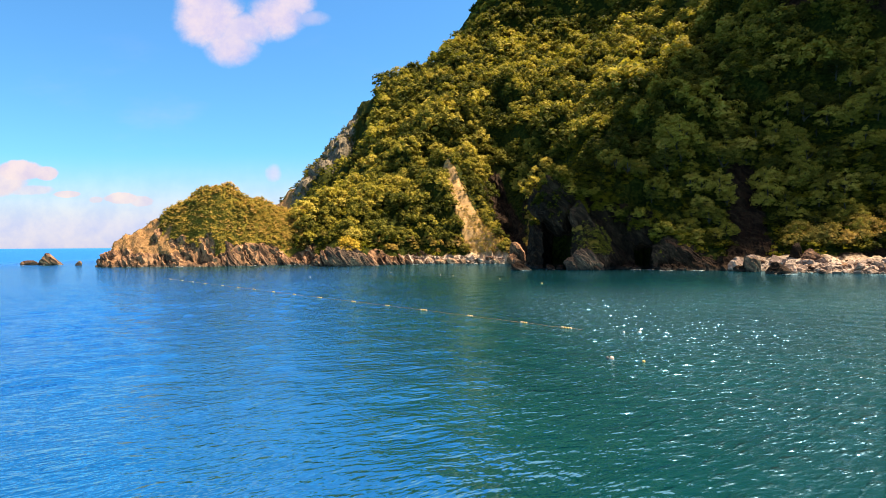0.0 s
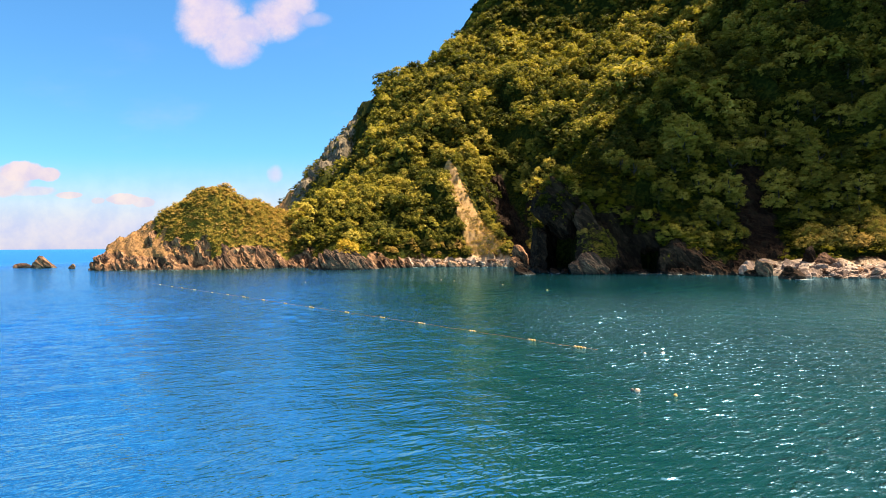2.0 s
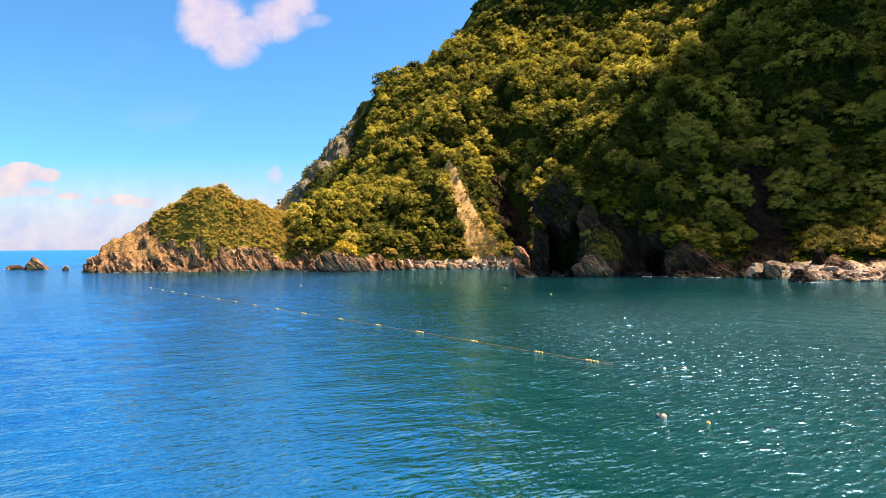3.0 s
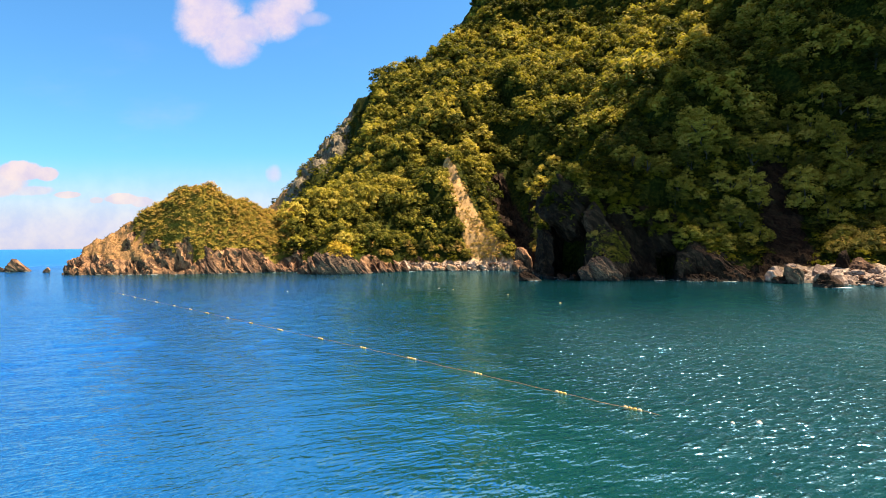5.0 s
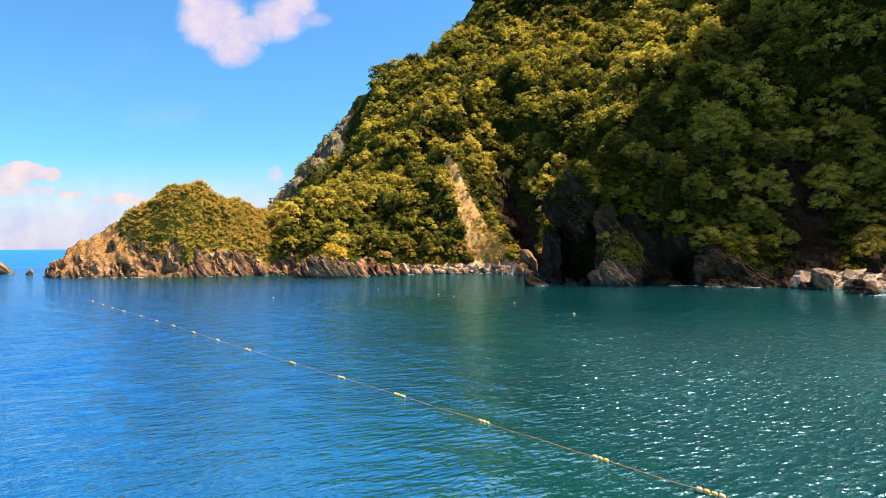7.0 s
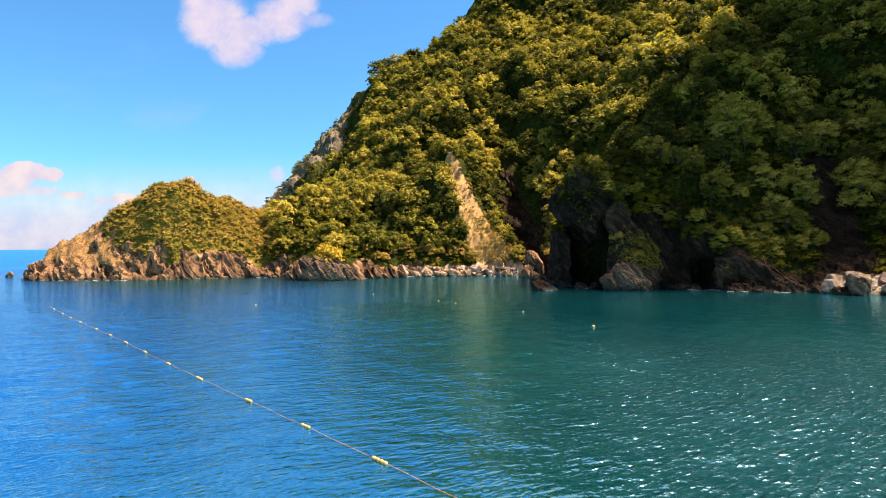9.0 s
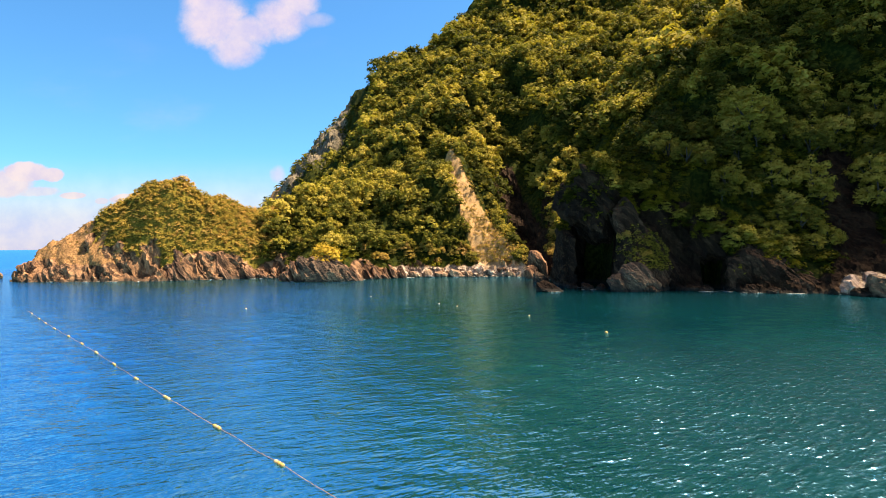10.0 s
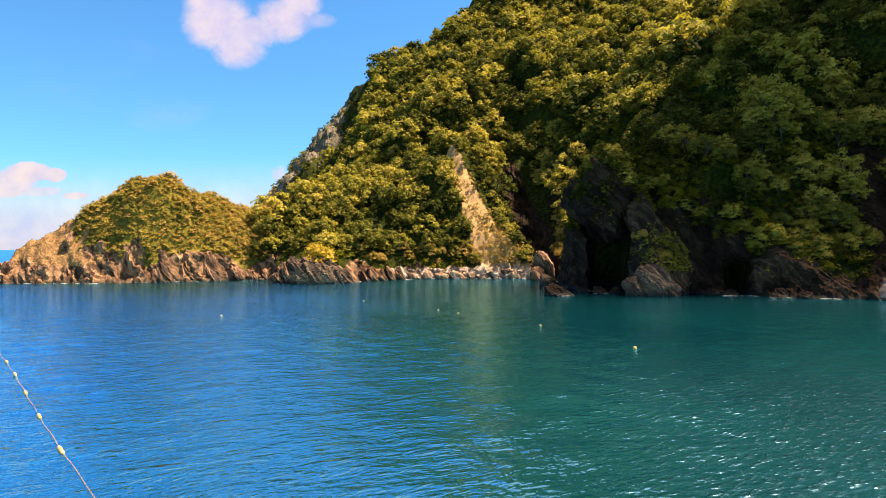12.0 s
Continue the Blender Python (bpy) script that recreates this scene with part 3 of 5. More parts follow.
beach = np.clip(1.4 - near_line(X, Y, [(-18, 248), (0, 252), (22, 250)]) / 4.5, 0, 1) * np.clip((5 - Z0) / 2, 0, 1)
beach = np.maximum(beach, np.clip(1.4 - near_line(X, Y, [(92, 169), (108, 158), (140, 138)]) / 9, 0, 1) * np.clip((6 - Z0) / 2, 0, 1))
scree = np.maximum(scree, beach)
rockline = np.interp(X, (-86, -58), (8.6, 4.8)) + 2.0 * waves2(X, Y, 8, 21, 12, 40) + 12 * np.clip((-X - 116 + 6 * waves2(X, Y, 9, 28, 6, 20)) / 10, 0, 1)
bare = np.clip(np.maximum((rockline - Z0) / 4 + 0.5, (steep - 1.75) * 1.6 * np.clip((X - 10) / 10, 0, 1) * np.clip((400 - Y) / 40, 0, 1)), 0, 1)
bare = np.maximum(bare, np.clip((-X - 60) / 15, 0, 1) * np.clip((Y - 400) / 25, 0, 1) * 0.64)
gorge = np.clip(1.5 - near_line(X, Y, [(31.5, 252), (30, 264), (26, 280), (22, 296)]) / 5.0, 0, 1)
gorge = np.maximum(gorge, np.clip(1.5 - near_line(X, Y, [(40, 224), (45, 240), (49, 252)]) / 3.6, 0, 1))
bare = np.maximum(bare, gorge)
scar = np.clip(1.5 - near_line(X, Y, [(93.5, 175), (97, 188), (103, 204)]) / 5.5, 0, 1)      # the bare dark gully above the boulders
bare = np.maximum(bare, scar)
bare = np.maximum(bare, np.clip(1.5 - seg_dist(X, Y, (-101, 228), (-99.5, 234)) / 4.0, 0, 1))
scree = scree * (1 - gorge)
# where the near-black rock goes, painting the shade of cove and gorge
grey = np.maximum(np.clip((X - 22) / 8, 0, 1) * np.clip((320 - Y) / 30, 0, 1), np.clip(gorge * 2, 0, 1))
dry = np.clip((np.interp(Z0, (4, 14), (-104, -117)) - X + 6 * waves2(X, Y, 9, 27, 6, 22)) / 7, 0, 1) * np.clip((Z0 - np.interp(X, (-138, -104), (6.5, 1.5)) - 1.2 * waves2(X, Y, 7, 29, 4, 14)) / 2.5, 0, 1)
# bare rock is broken into ledges that stand out from the slope
nl = np.sqrt(gx ** 2 + gy ** 2 + 1)
push = bedded(X, Y, Z, 6.5, 4) * 1.9 + bedded(X, Y, Z, 2.6, 14) * 0.85 + (lattice(X * 1.0, Y * 1.0, Z * 1.0, 8) - 0.5) * 0.6
push = push * np.interp(X, (20, 40), (1.0, 0.8)) * (1 - 0.72 * dry)
push = push * np.clip(bare * 1.3 - beach * 1.2, 0, 1) * np.clip((Z + 2.5) / 3, 0, 1)
PX, PY, PZ = X - gx / nl * push, Y - gy / nl * push, Z + push / nl * 0.8
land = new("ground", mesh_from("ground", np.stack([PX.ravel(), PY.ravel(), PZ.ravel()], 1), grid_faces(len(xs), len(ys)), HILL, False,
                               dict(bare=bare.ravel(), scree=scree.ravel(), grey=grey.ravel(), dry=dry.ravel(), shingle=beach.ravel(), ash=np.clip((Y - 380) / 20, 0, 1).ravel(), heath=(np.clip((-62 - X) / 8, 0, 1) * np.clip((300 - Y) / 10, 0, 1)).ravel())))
tagged(land, "steep wooded coastal mountain and rocky headland above the sea", "hillside", kind="structure")


def pick(field, x, y):
    """The value of a field of the land's grid at places, between its corners."""
    i = np.clip(np.searchsorted(xs, x) - 1, 0, len(xs) - 2)
    j = np.clip(np.searchsorted(ys, y) - 1, 0, len(ys) - 2)
    u = np.clip((x - xs[i]) / (xs[i + 1] - xs[i]), 0, 1)
    v = np.clip((y - ys[j]) / (ys[j + 1] - ys[j]), 0, 1)
    return (field[j, i] * (1 - u) + field[j, i + 1] * u) * (1 - v) + (field[j + 1, i] * (1 - u) + field[j + 1, i + 1] * u) * v


# ---- the sea: one sheet to the horizon, with real waves where the camera passes ----
def spread(lo, hi, step, far, grow):
    a = [hi]
    s = step
    while a[-1] < far:
        s *= grow
        a.append(a[-1] + s)
    return np.array(a[1:])


def build_sea():
    fy = np.arange(12, 115, 0.7)
    fx = np.arange(-46, 46.1, 0.7)
    sy = np.concatenate([12 - (spread(0, 0, 0.5, 400, 1.15))[::-1], fy, spread(0, fy[-1], 0.34, 6200, 1.04)])
    r = spread(0, 46, 0.34, 6500, 1.055)
    sx = np.concatenate([-r[::-1], fx, r])
    x, y = np.meshgrid(sx, sy)
    z = np.zeros_like(x)
    rr = np.random.default_rng(11)
    fade = np.clip(1.3 - np.maximum((y - 90) / 90, (np.abs(x) - 30) / 50), 0, 1)
    for k in range(34):
        wl = np.exp(rr.uniform(np.log(1.3), np.log(6.0)))
        a = rr.normal(1.75, 0.6)
        amp = 0.0032 * wl ** 0.9
        z += amp * np.sin((x * np.cos(a) + y * np.sin(a)) * 2 * np.pi / wl + rr.uniform(0, 6.28))
    z *= fade
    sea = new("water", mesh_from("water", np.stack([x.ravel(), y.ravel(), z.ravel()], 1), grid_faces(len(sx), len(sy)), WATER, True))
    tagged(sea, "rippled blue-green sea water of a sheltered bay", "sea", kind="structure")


build_sea()

# ---- plants: leaf clumps gathered into crowns ----


def crown_arrays(r, clumps, leaves, size, squash=0.8, seed=0, spread_out=(0.28, 0.48), round_to=0.85):
    """One crown of radius r: dense clumps on an uneven dome, each an added core that blocks light under a shell of
    small leaves.
    """
    g = np.random.default_rng(seed)
    V, F = [], []
    k = 0
    for c in range(clumps):
        a = g.uniform(0, 2 * np.pi)
        h = g.uniform(-0.55, 1.0)
        ring = np.sqrt(max(0.0, 1 - h * h)) * g.uniform(0.6, 1.05)
        ctr = np.array([np.cos(a) * ring, np.sin(a) * ring, h * squash * g.uniform(0.8, 1.1)]) * r
        cr = r * g.uniform(*spread_out)
        turn = g.uniform(0, 6.28)
        opaque_core = [ctr + cr * 0.60 * np.array([math.cos(turn + q * math.tau / 5), math.sin(turn + q * math.tau / 5), g.uniform(-0.35, 0.0)]) for q in range(5)] + [ctr + (0, 0, cr * 0.45)]
        V += opaque_core
        F += [(k + q, k + (q + 1) % 5, k + 5) for q in range(5)]
        k += 6
        for _ in range(leaves):
            d = g.normal(size=3)
            d[2] = abs(d[2] + 0.35) * 0.9 - 0.35 * round_to
            d /= np.linalg.norm(d)
            p = ctr + d * cr * g.uniform(0.72, 1.05)
            nrm = d * round_to + (0, 0, 1.1 - 0.9 * round_to) + g.normal(size=3) * 0.24
            nrm /= np.linalg.norm(nrm)
            u = np.cross(nrm, g.normal(size=3))
            u /= np.linalg.norm(u)
            w = np.cross(nrm, u)
            s = size * g.uniform(0.6, 1.3)
            V += [p - u * s * 0.8 - w * s * 0.62, p - u * s * 0.8 + w * s * 0.62, p + u * s * 1.15]
            F.append((k, k + 1, k + 2))
            k += 3
    return np.array(V), np.array(F)


CROWNS = [crown_arrays(1.0, 26, 15, 0.130, q, s, (0.24, 0.42)) for s, q in enumerate((0.75, 0.9, 1.05, 0.7, 0.85, 1.2))]
FAR_CROWNS = [crown_arrays(1.0, 17, 12, 0.145, q, s + 10) for s, q in enumerate((0.75, 0.9, 1.05, 0.8))]
FINE_CROWNS = [crown_arrays(1.0, 42, 46, 0.055, q, s + 20, (0.19, 0.34), 1.0) for s, q in enumerate((0.75, 0.9, 1.05, 0.8))]
SCRUBS = [crown_arrays(1.0, 5, 29, 0.135, q, s + 70, (0.38, 0.62), 0.5) for s, q in enumerate((0.7, 0.85, 0.6, 1.0, 0.75))]
BUSHES = [crown_arrays(1.0, 5, 10, 0.215, q, s + 50, (0.35, 0.55)) for s, q in enumerate((0.7, 0.85, 0.6, 1.0))]


def scatter(x0, x1, y0, y1, step, seed):
    g = np.random.default_rng(seed)
    a, b = np.meshgrid(np.arange(x0, x1, step), np.arange(y0, y1, step))
    return a.ravel() + g.uniform(-0.5, 0.5, a.size) * step, b.ravel() + g.uniform(-0.5, 0.5, a.size) * step


def gathered(name, protos, px, py, pz, rad, label, category, mat, seed):
    """Many plants in one mesh of leaf faces."""
    g = np.random.default_rng(seed)
    VV, FF, TT = [], [], []
    off = 0
    which = g.integers(0, len(protos), len(px))
    turn = g.uniform(0, 6.28, len(px))
    tint = g.uniform(0, 1, len(px))
    for i in range(len(px)):
        v, f = protos[which[i]]
        c, s = np.cos(turn[i]) * rad[i], np.sin(turn[i]) * rad[i]
        w = np.empty_like(v, dtype=np.float32)
        w[:, 0] = v[:, 0] * c - v[:, 1] * s + px[i]
        w[:, 1] = v[:, 0] * s + v[:, 1] * c + py[i]
        w[:, 2] = v[:, 2] * rad[i] + pz[i]
        VV.append(w)
        FF.append(f + off)
        TT.append(np.full(len(v), tint[i], np.float32))
        off += len(v)
    ob = new(name, mesh_from(name, np.concatenate(VV), np.concatenate(FF), mat, False, dict(tint=np.concatenate(TT))))
    return tagged(ob, label, category, kind="stuff")


def trunk_mesh():
    bm = bmesh.new()
    prev = None
    pts = [((0, 0, -0.95), 0.075), ((0.05, 0.02, -0.5), 0.06), ((0.0, 0.06, 0.1), 0.05), ((0.06, 0.02, 0.6), 0.03)]
    limbs = [pts] + [[((0.02, 0.03, -0.35), 0.06), ((math.cos(a) * 0.35, math.sin(a) * 0.35, 0.05), 0.04), ((math.cos(a) * 0.62, math.sin(a) * 0.62, 0.35), 0.012)] for a in (0.4, 2.4, 4.5)]
    for limb in limbs:
        prev = None
        for (p, r) in limb:
            ring = [bm.verts.new((p[0] + r * math.cos(k * math.tau / 6), p[1] + r * math.sin(k * math.tau / 6), p[2])) for k in range(6)]
            if prev:
                for k in range(6):
                    bm.faces.new((prev[k], prev[(k + 1) % 6], ring[(k + 1) % 6], ring[k]))
            prev = ring
    me = bpy.data.meshes.new("trunk")
    bm.to_mesh(me)
    bm.free()
    me.materials.append(BARK)
    return me


def plant_forest():
    tx, ty = scatter(-90, 190, 165, 540, 4.5, 31)
    z = pick(Z, tx, ty)
    ok = (z > 9) & (pick(bare, tx, ty) < 0.55) & (pick(scree, tx, ty) < np.where(tx > np.interp(ty, (250, 257, 270, 287), (25, 20, 11, 1)), 0.08, 0.42)) & (pick(steep, tx, ty) < np.where(ty > 400, 4.5, 2.3))
    crest = np.interp(ty, (250, 257, 270, 287), (25, 20, 11, 1))
    ok &= ~((ty < 285) & (tx > crest) & (tx < crest + 12 - 0.15 * (ty - 250)))
    ok &= near_line(tx, ty, [(32, 246), (31, 264), (28, 280), (24, 298)]) > 7.5
    ok &= near_line(tx, ty, [(41, 226), (46, 242), (51, 258), (54, 268)]) > 6.0
    ok &= ~((tx < 57) & (tx > 30) & (ty < 236)) & ~((tx < 60) & (tx > 40) & (ty < 258))
    ok &= ~((tx < -68) & (ty < 300)) & ~((tx < -56) & (ty > 398))
    ok &= ~((tx > 140) & (ty > 360)) & (tx + 0.35 * (ty - 200) > -100)
    tx, ty, z = tx[ok], ty[ok], z[ok]
    g = np.random.default_rng(5)
    rad = np.exp(g.normal(np.log(3.3), 0.30, len(tx))) * np.clip(0.75 + z / 160, 0.75, 1.15)
    z = z + g.uniform(-0.6, 1.6, len(tx))
    near = np.argsort(ty - 0.15 * z)[:280]
    far = np.setdiff1d(np.arange(len(tx)), near)
    up, far = far[ty[far] > 370], far[ty[far] <= 370]
    gathered("upper_forest", FAR_CROWNS, tx[up], ty[up], z[up] + rad[up] * 0.5, rad[up], "dense evergreen forest on the upper mountainside and its skyline", "forest", TREE_LEAF, 7)
    gathered("forest", CROWNS, tx[far], ty[far], z[far] + rad[far] * 0.5, rad[far], "dense evergreen broadleaf forest covering the steep mountainside", "forest", TREE_LEAF, 8)
    trunk = trunk_mesh()
    crowns = [mesh_from("crown", v, f, TREE_LEAF, False) for v, f in FINE_CROWNS]
    labels = ("broadleaf tree with a dense dark green rounded crown", "broadleaf tree with an uneven olive green crown on the slope", "leafy yellow-green tree rooted on the coastal slope")
    for k, i in enumerate(near):
        tree = new("tree")
        tree.location = (tx[i], ty[i], z[i] + rad[i] * 0.5)
        tree.scale = (rad[i],) * 3
        tree.rotation_euler = (0, 0, g.uniform(0, 6.28))
        tagged(tree, labels[k % 3], "tree", "trees on the lower slope")
        for nm, me in (("trunk", trunk), ("crown", crowns[k % len(crowns)])):
            o = new(nm, me)
            o.parent = tree
    # undergrowth that closes the gaps, its leaf colour darkened like the shade there
    ux, uy = scatter(-90, 170, 160, 380, 3.6, 33)
    uz = pick(Z, ux, uy)
    ok = (uz > 3.0) & (pick(bare, ux, uy) < np.where((ux > -62) & (ux < 24), 0.85, 0.6)) & (pick(scree, ux, uy) < np.where(ux > np.interp(uy, (250, 257, 270, 287), (25, 20, 11, 1)), 0.35, 0.6)) & (pick(steep, ux, uy) < 3.0) & ~((ux < -68) & (uy < 300)) & ~((ux > 130) & (uy > 330))
    ok &= near_line(ux, uy, [(32, 246), (31, 264), (28, 280), (24, 298)]) > 5.5
    ux, uy, uz = ux[ok], uy[ok], uz[ok]
    # shrubs hang thickly over the cliffs of the cove
    cx, cy = scatter(36, 140, 160, 262, 2.3, 39)
    cz = pick(Z, cx, cy)
    ok = (cz > 6) & (pick(bare, cx, cy) < 0.7) & (pick(steep, cx, cy) < 3.4) & (pick(scar, cx, cy) < 0.45)
    gathered("cliff_shrubs", SCRUBS, cx[ok], cy[ok], cz[ok] + 0.6, g.uniform(1.2, 2.4, ok.sum()), "dense dark green shrubs over the cliffs of the cove", "shrubs", SHADE_LEAF, 11)
    # low cover on the far shoulder of the mountain
    fx, fy = scatter(-165, -40, 380, 500, 4.0, 37)
    fz = pick(Z, fx, fy)
    ok = (fz > 9) & (lattice(fx / 14, fy / 14, fz / 14, 77) > 0.52)
    ux, uy, uz = np.append(ux, fx[ok]), np.append(uy, fy[ok]), np.append(uz, fz[ok])
    gathered("undergrowth", BUSHES, ux, uy, uz + 0.3, g.uniform(1.5, 2.8, len(ux)), "low green shrubs between the trees of the slope", "undergrowth", SHADE_LEAF, 9)
    # the headland's low wind-clipped scrub
    hx, hy = scatter(-134, -60, 228, 290, 0.82, 35)
    hz = pick(Z, hx, hy)
    ok = (hy < np.interp(hx, (-130, -99, -87, -72, -60), (250, 257, 266, 288, 290))) & (hz > 6.5) & (pick(bare, hx, hy) < 0.6) & (pick(dry, hx, hy) < 0.6)
    hx, hy, hz = hx[ok], hy[ok], hz[ok]
    gathered("scrub", SCRUBS, hx, hy, hz, np.exp(g.normal(np.log(0.82), 0.36, len(hx))), "low wind-clipped olive green scrub on the headland", "scrub", SCRUB_LEAF, 10)


plant_forest()

# ---- rocks: many-sided blocks cut by planes, worn and bedded ----


def cube_sphere(n):
    """Unit directions and faces of a cube blown up to a ball, n faces along an edge."""
    V, F = [], []
    t = np.tan(np.linspace(-1, 1, n + 1) * np.pi / 4)
    a, b = np.meshgrid(t, t)
    one = np.ones_like(a)
    for k, side in enumerate(((a, b, one), (b, a, -one), (one, a, b), (-one, b, a), (b, one, a), (a, -one, b))):
        v = np.stack([c.ravel() for c in side], 1)
        F.append(grid_faces(n + 1, n + 1) + k * (n + 1) ** 2)
        V.append(v)
    V, F = np.concatenate(V), np.concatenate(F)
    V /= np.linalg.norm(V, axis=1)[:, None]
    key, inv = np.unique(np.round(V, 5), axis=0, return_inverse=True)
    return key, inv.ravel()[F]


BALLS = {n: cube_sphere(n) for n in (2, 4, 6, 12, 22, 40)}


def rock_mesh(name, half, seed, mat, detail=6, cuts=11, turn=(0, 0, 0), beds=0.0, rough=0.05, planes=(), cut=(0.62, 0.95)):
    """A rock with half sizes half: a ball cut flat by random planes, turned, then roughened and split into beds."""
    g = np.random.default_rng(seed)
    d, f = BALLS[detail]
    nrm = g.normal(size=(cuts, 3))
    nrm /= np.linalg.norm(nrm, axis=1)[:, None]
    off = g.uniform(*cut, cuts)
    for p, o in planes:
        nrm = np.vstack([nrm, np.array(p) / np.linalg.norm(p)])
        off = np.append(off, o)
    dot = np.maximum(d @ nrm.T, 1e-3)
    r = np.minimum((off / dot).min(axis=1), 1.12)
    v = d * r[:, None] * np.array(half)
    R = np.array(Euler([radians(a) for a in turn]).to_matrix())
    v = v @ R.T
    out = (d / np.array(half)) @ R.T
    out /= np.linalg.norm(out, axis=1)[:, None]
    k = min(half)
    x, y, z = (v + g.uniform(0, 90, 3)).T
    w = (lattice(x * 1.7 / k, y * 1.7 / k, z * 1.7 / k, seed) - 0.5) * rough * 2.2 * k + (lattice(x * 4.5 / k, y * 4.5 / k, z * 4.5 / k, seed) - 0.5) * rough * k
    if beds:
        w = w + bedded(x, y, z, beds * 1.6, seed) * beds * 0.42 + bedded(x, y, z, beds * 0.7, seed + 9) * beds * 0.16
    v = v + out * w[:, None]
    return mesh_from(name, v, f, mat, False)


def rock_thing(name, place, half, seed, mat, label, category="rock", group="", **kw):
    ob = new(name, rock_mesh(name, half, seed, mat, **kw))
    ob.location = place
    return tagged(ob, label, category, group)


# tilted slabs along the foot of the headland and the spit: (x, y, width, depth, height, lean)
def shore_slabs():
    g = np.random.default_rng(17)
    label = "brown tilted slab of layered shore rock standing in the sea"
    rows = []
    for x in np.arange(-84, -57, 3.8):                     # cove side of the headland
        rows.append((x, float(np.interp(x, (-86, -70, -60), (238, 246, 249))), g.uniform(1.0, 3.2), g.uniform(2.5, 4), float(np.interp(x, (-86, -60), (8.5, 4.0))) * g.uniform(0.7, 1.05)))
    for x in (-50.2, -47.6, -43.8, -40.6, -37.2, -35.0, -33.2, -31.6, -29.8):                     # the spit
        rows.append((x, 228.2 + 0.10 * (x + 50) + g.uniform(-0.9, 0.9), g.uniform(0.9, 2.6), g.uniform(4.0, 6.0), g.uniform(3.0, 6.4)))
    for x in np.arange(-27, -15, 2.6):
        rows.append((x, float(np.interp(x, (-28, -15), (236, 246))), g.uniform(1.2, 1.8), g.uniform(2.5, 3.5), g.uniform(3.0, 4.6)))
    rock_thing("rock_spit", (-41.5, 231.5, 0.6), (12.5, 7.5, 6.0), 299, BROWN_ROCK, "low brown rock spit of steeply tilted layers", "rock", detail=40, cuts=9, turn=(-10, 6, 4), beds=2.0, rough=0.08)
    for i, (x, y, w, d, h) in enumerate(rows):
        rock_thing("rock_slab", (x, y + 1.0, 0.6), (w, d, h), 300 + i, ROCK, label, "rock slab", "tilted slabs along the shore",
                   detail=22, cuts=9, turn=(g.uniform(-12, 6), -36 + g.uniform(-9, 9), g.uniform(-14, 14)), beds=0.9, rough=0.10, planes=(((1, 0, 0), 0.6), ((-1, 0, 0), 0.6)))
    # blocks and buttresses of the headland's outer face
    label = "weathered tan rock buttress with tilted layers at the waterline"
    peak = (((-0.50, -0.74, 0.45), 0.50), ((0.66, -0.55, 0.50), 0.46), ((-1, 0, 0.1), 0.9))
    for i, (x, y, hw, hd, hh, z, turn, planes) in enumerate((
            (-138.5, 236, 5, 5, 5.6, 0.4, (-18, -22, -8), ()), (-129, 233.5, 8, 4.5, 4, 0.3, (-18, -22, 0), ()),
            (-90.5, 238.0, 13.5, 9.0, 10.2, -0.8, (0, 0, 6), peak), (-79.5, 243.0, 8, 6, 8.0, -0.6, (0, 0, 12), peak))):
        rock_thing("rock_buttress", (x, y, z), (hw, hd, hh), 340 + i, ROCK, label, "rock", "buttresses of the headland",
                   detail=40, cuts=6, turn=turn, beds=1.5, rough=0.05, planes=planes)


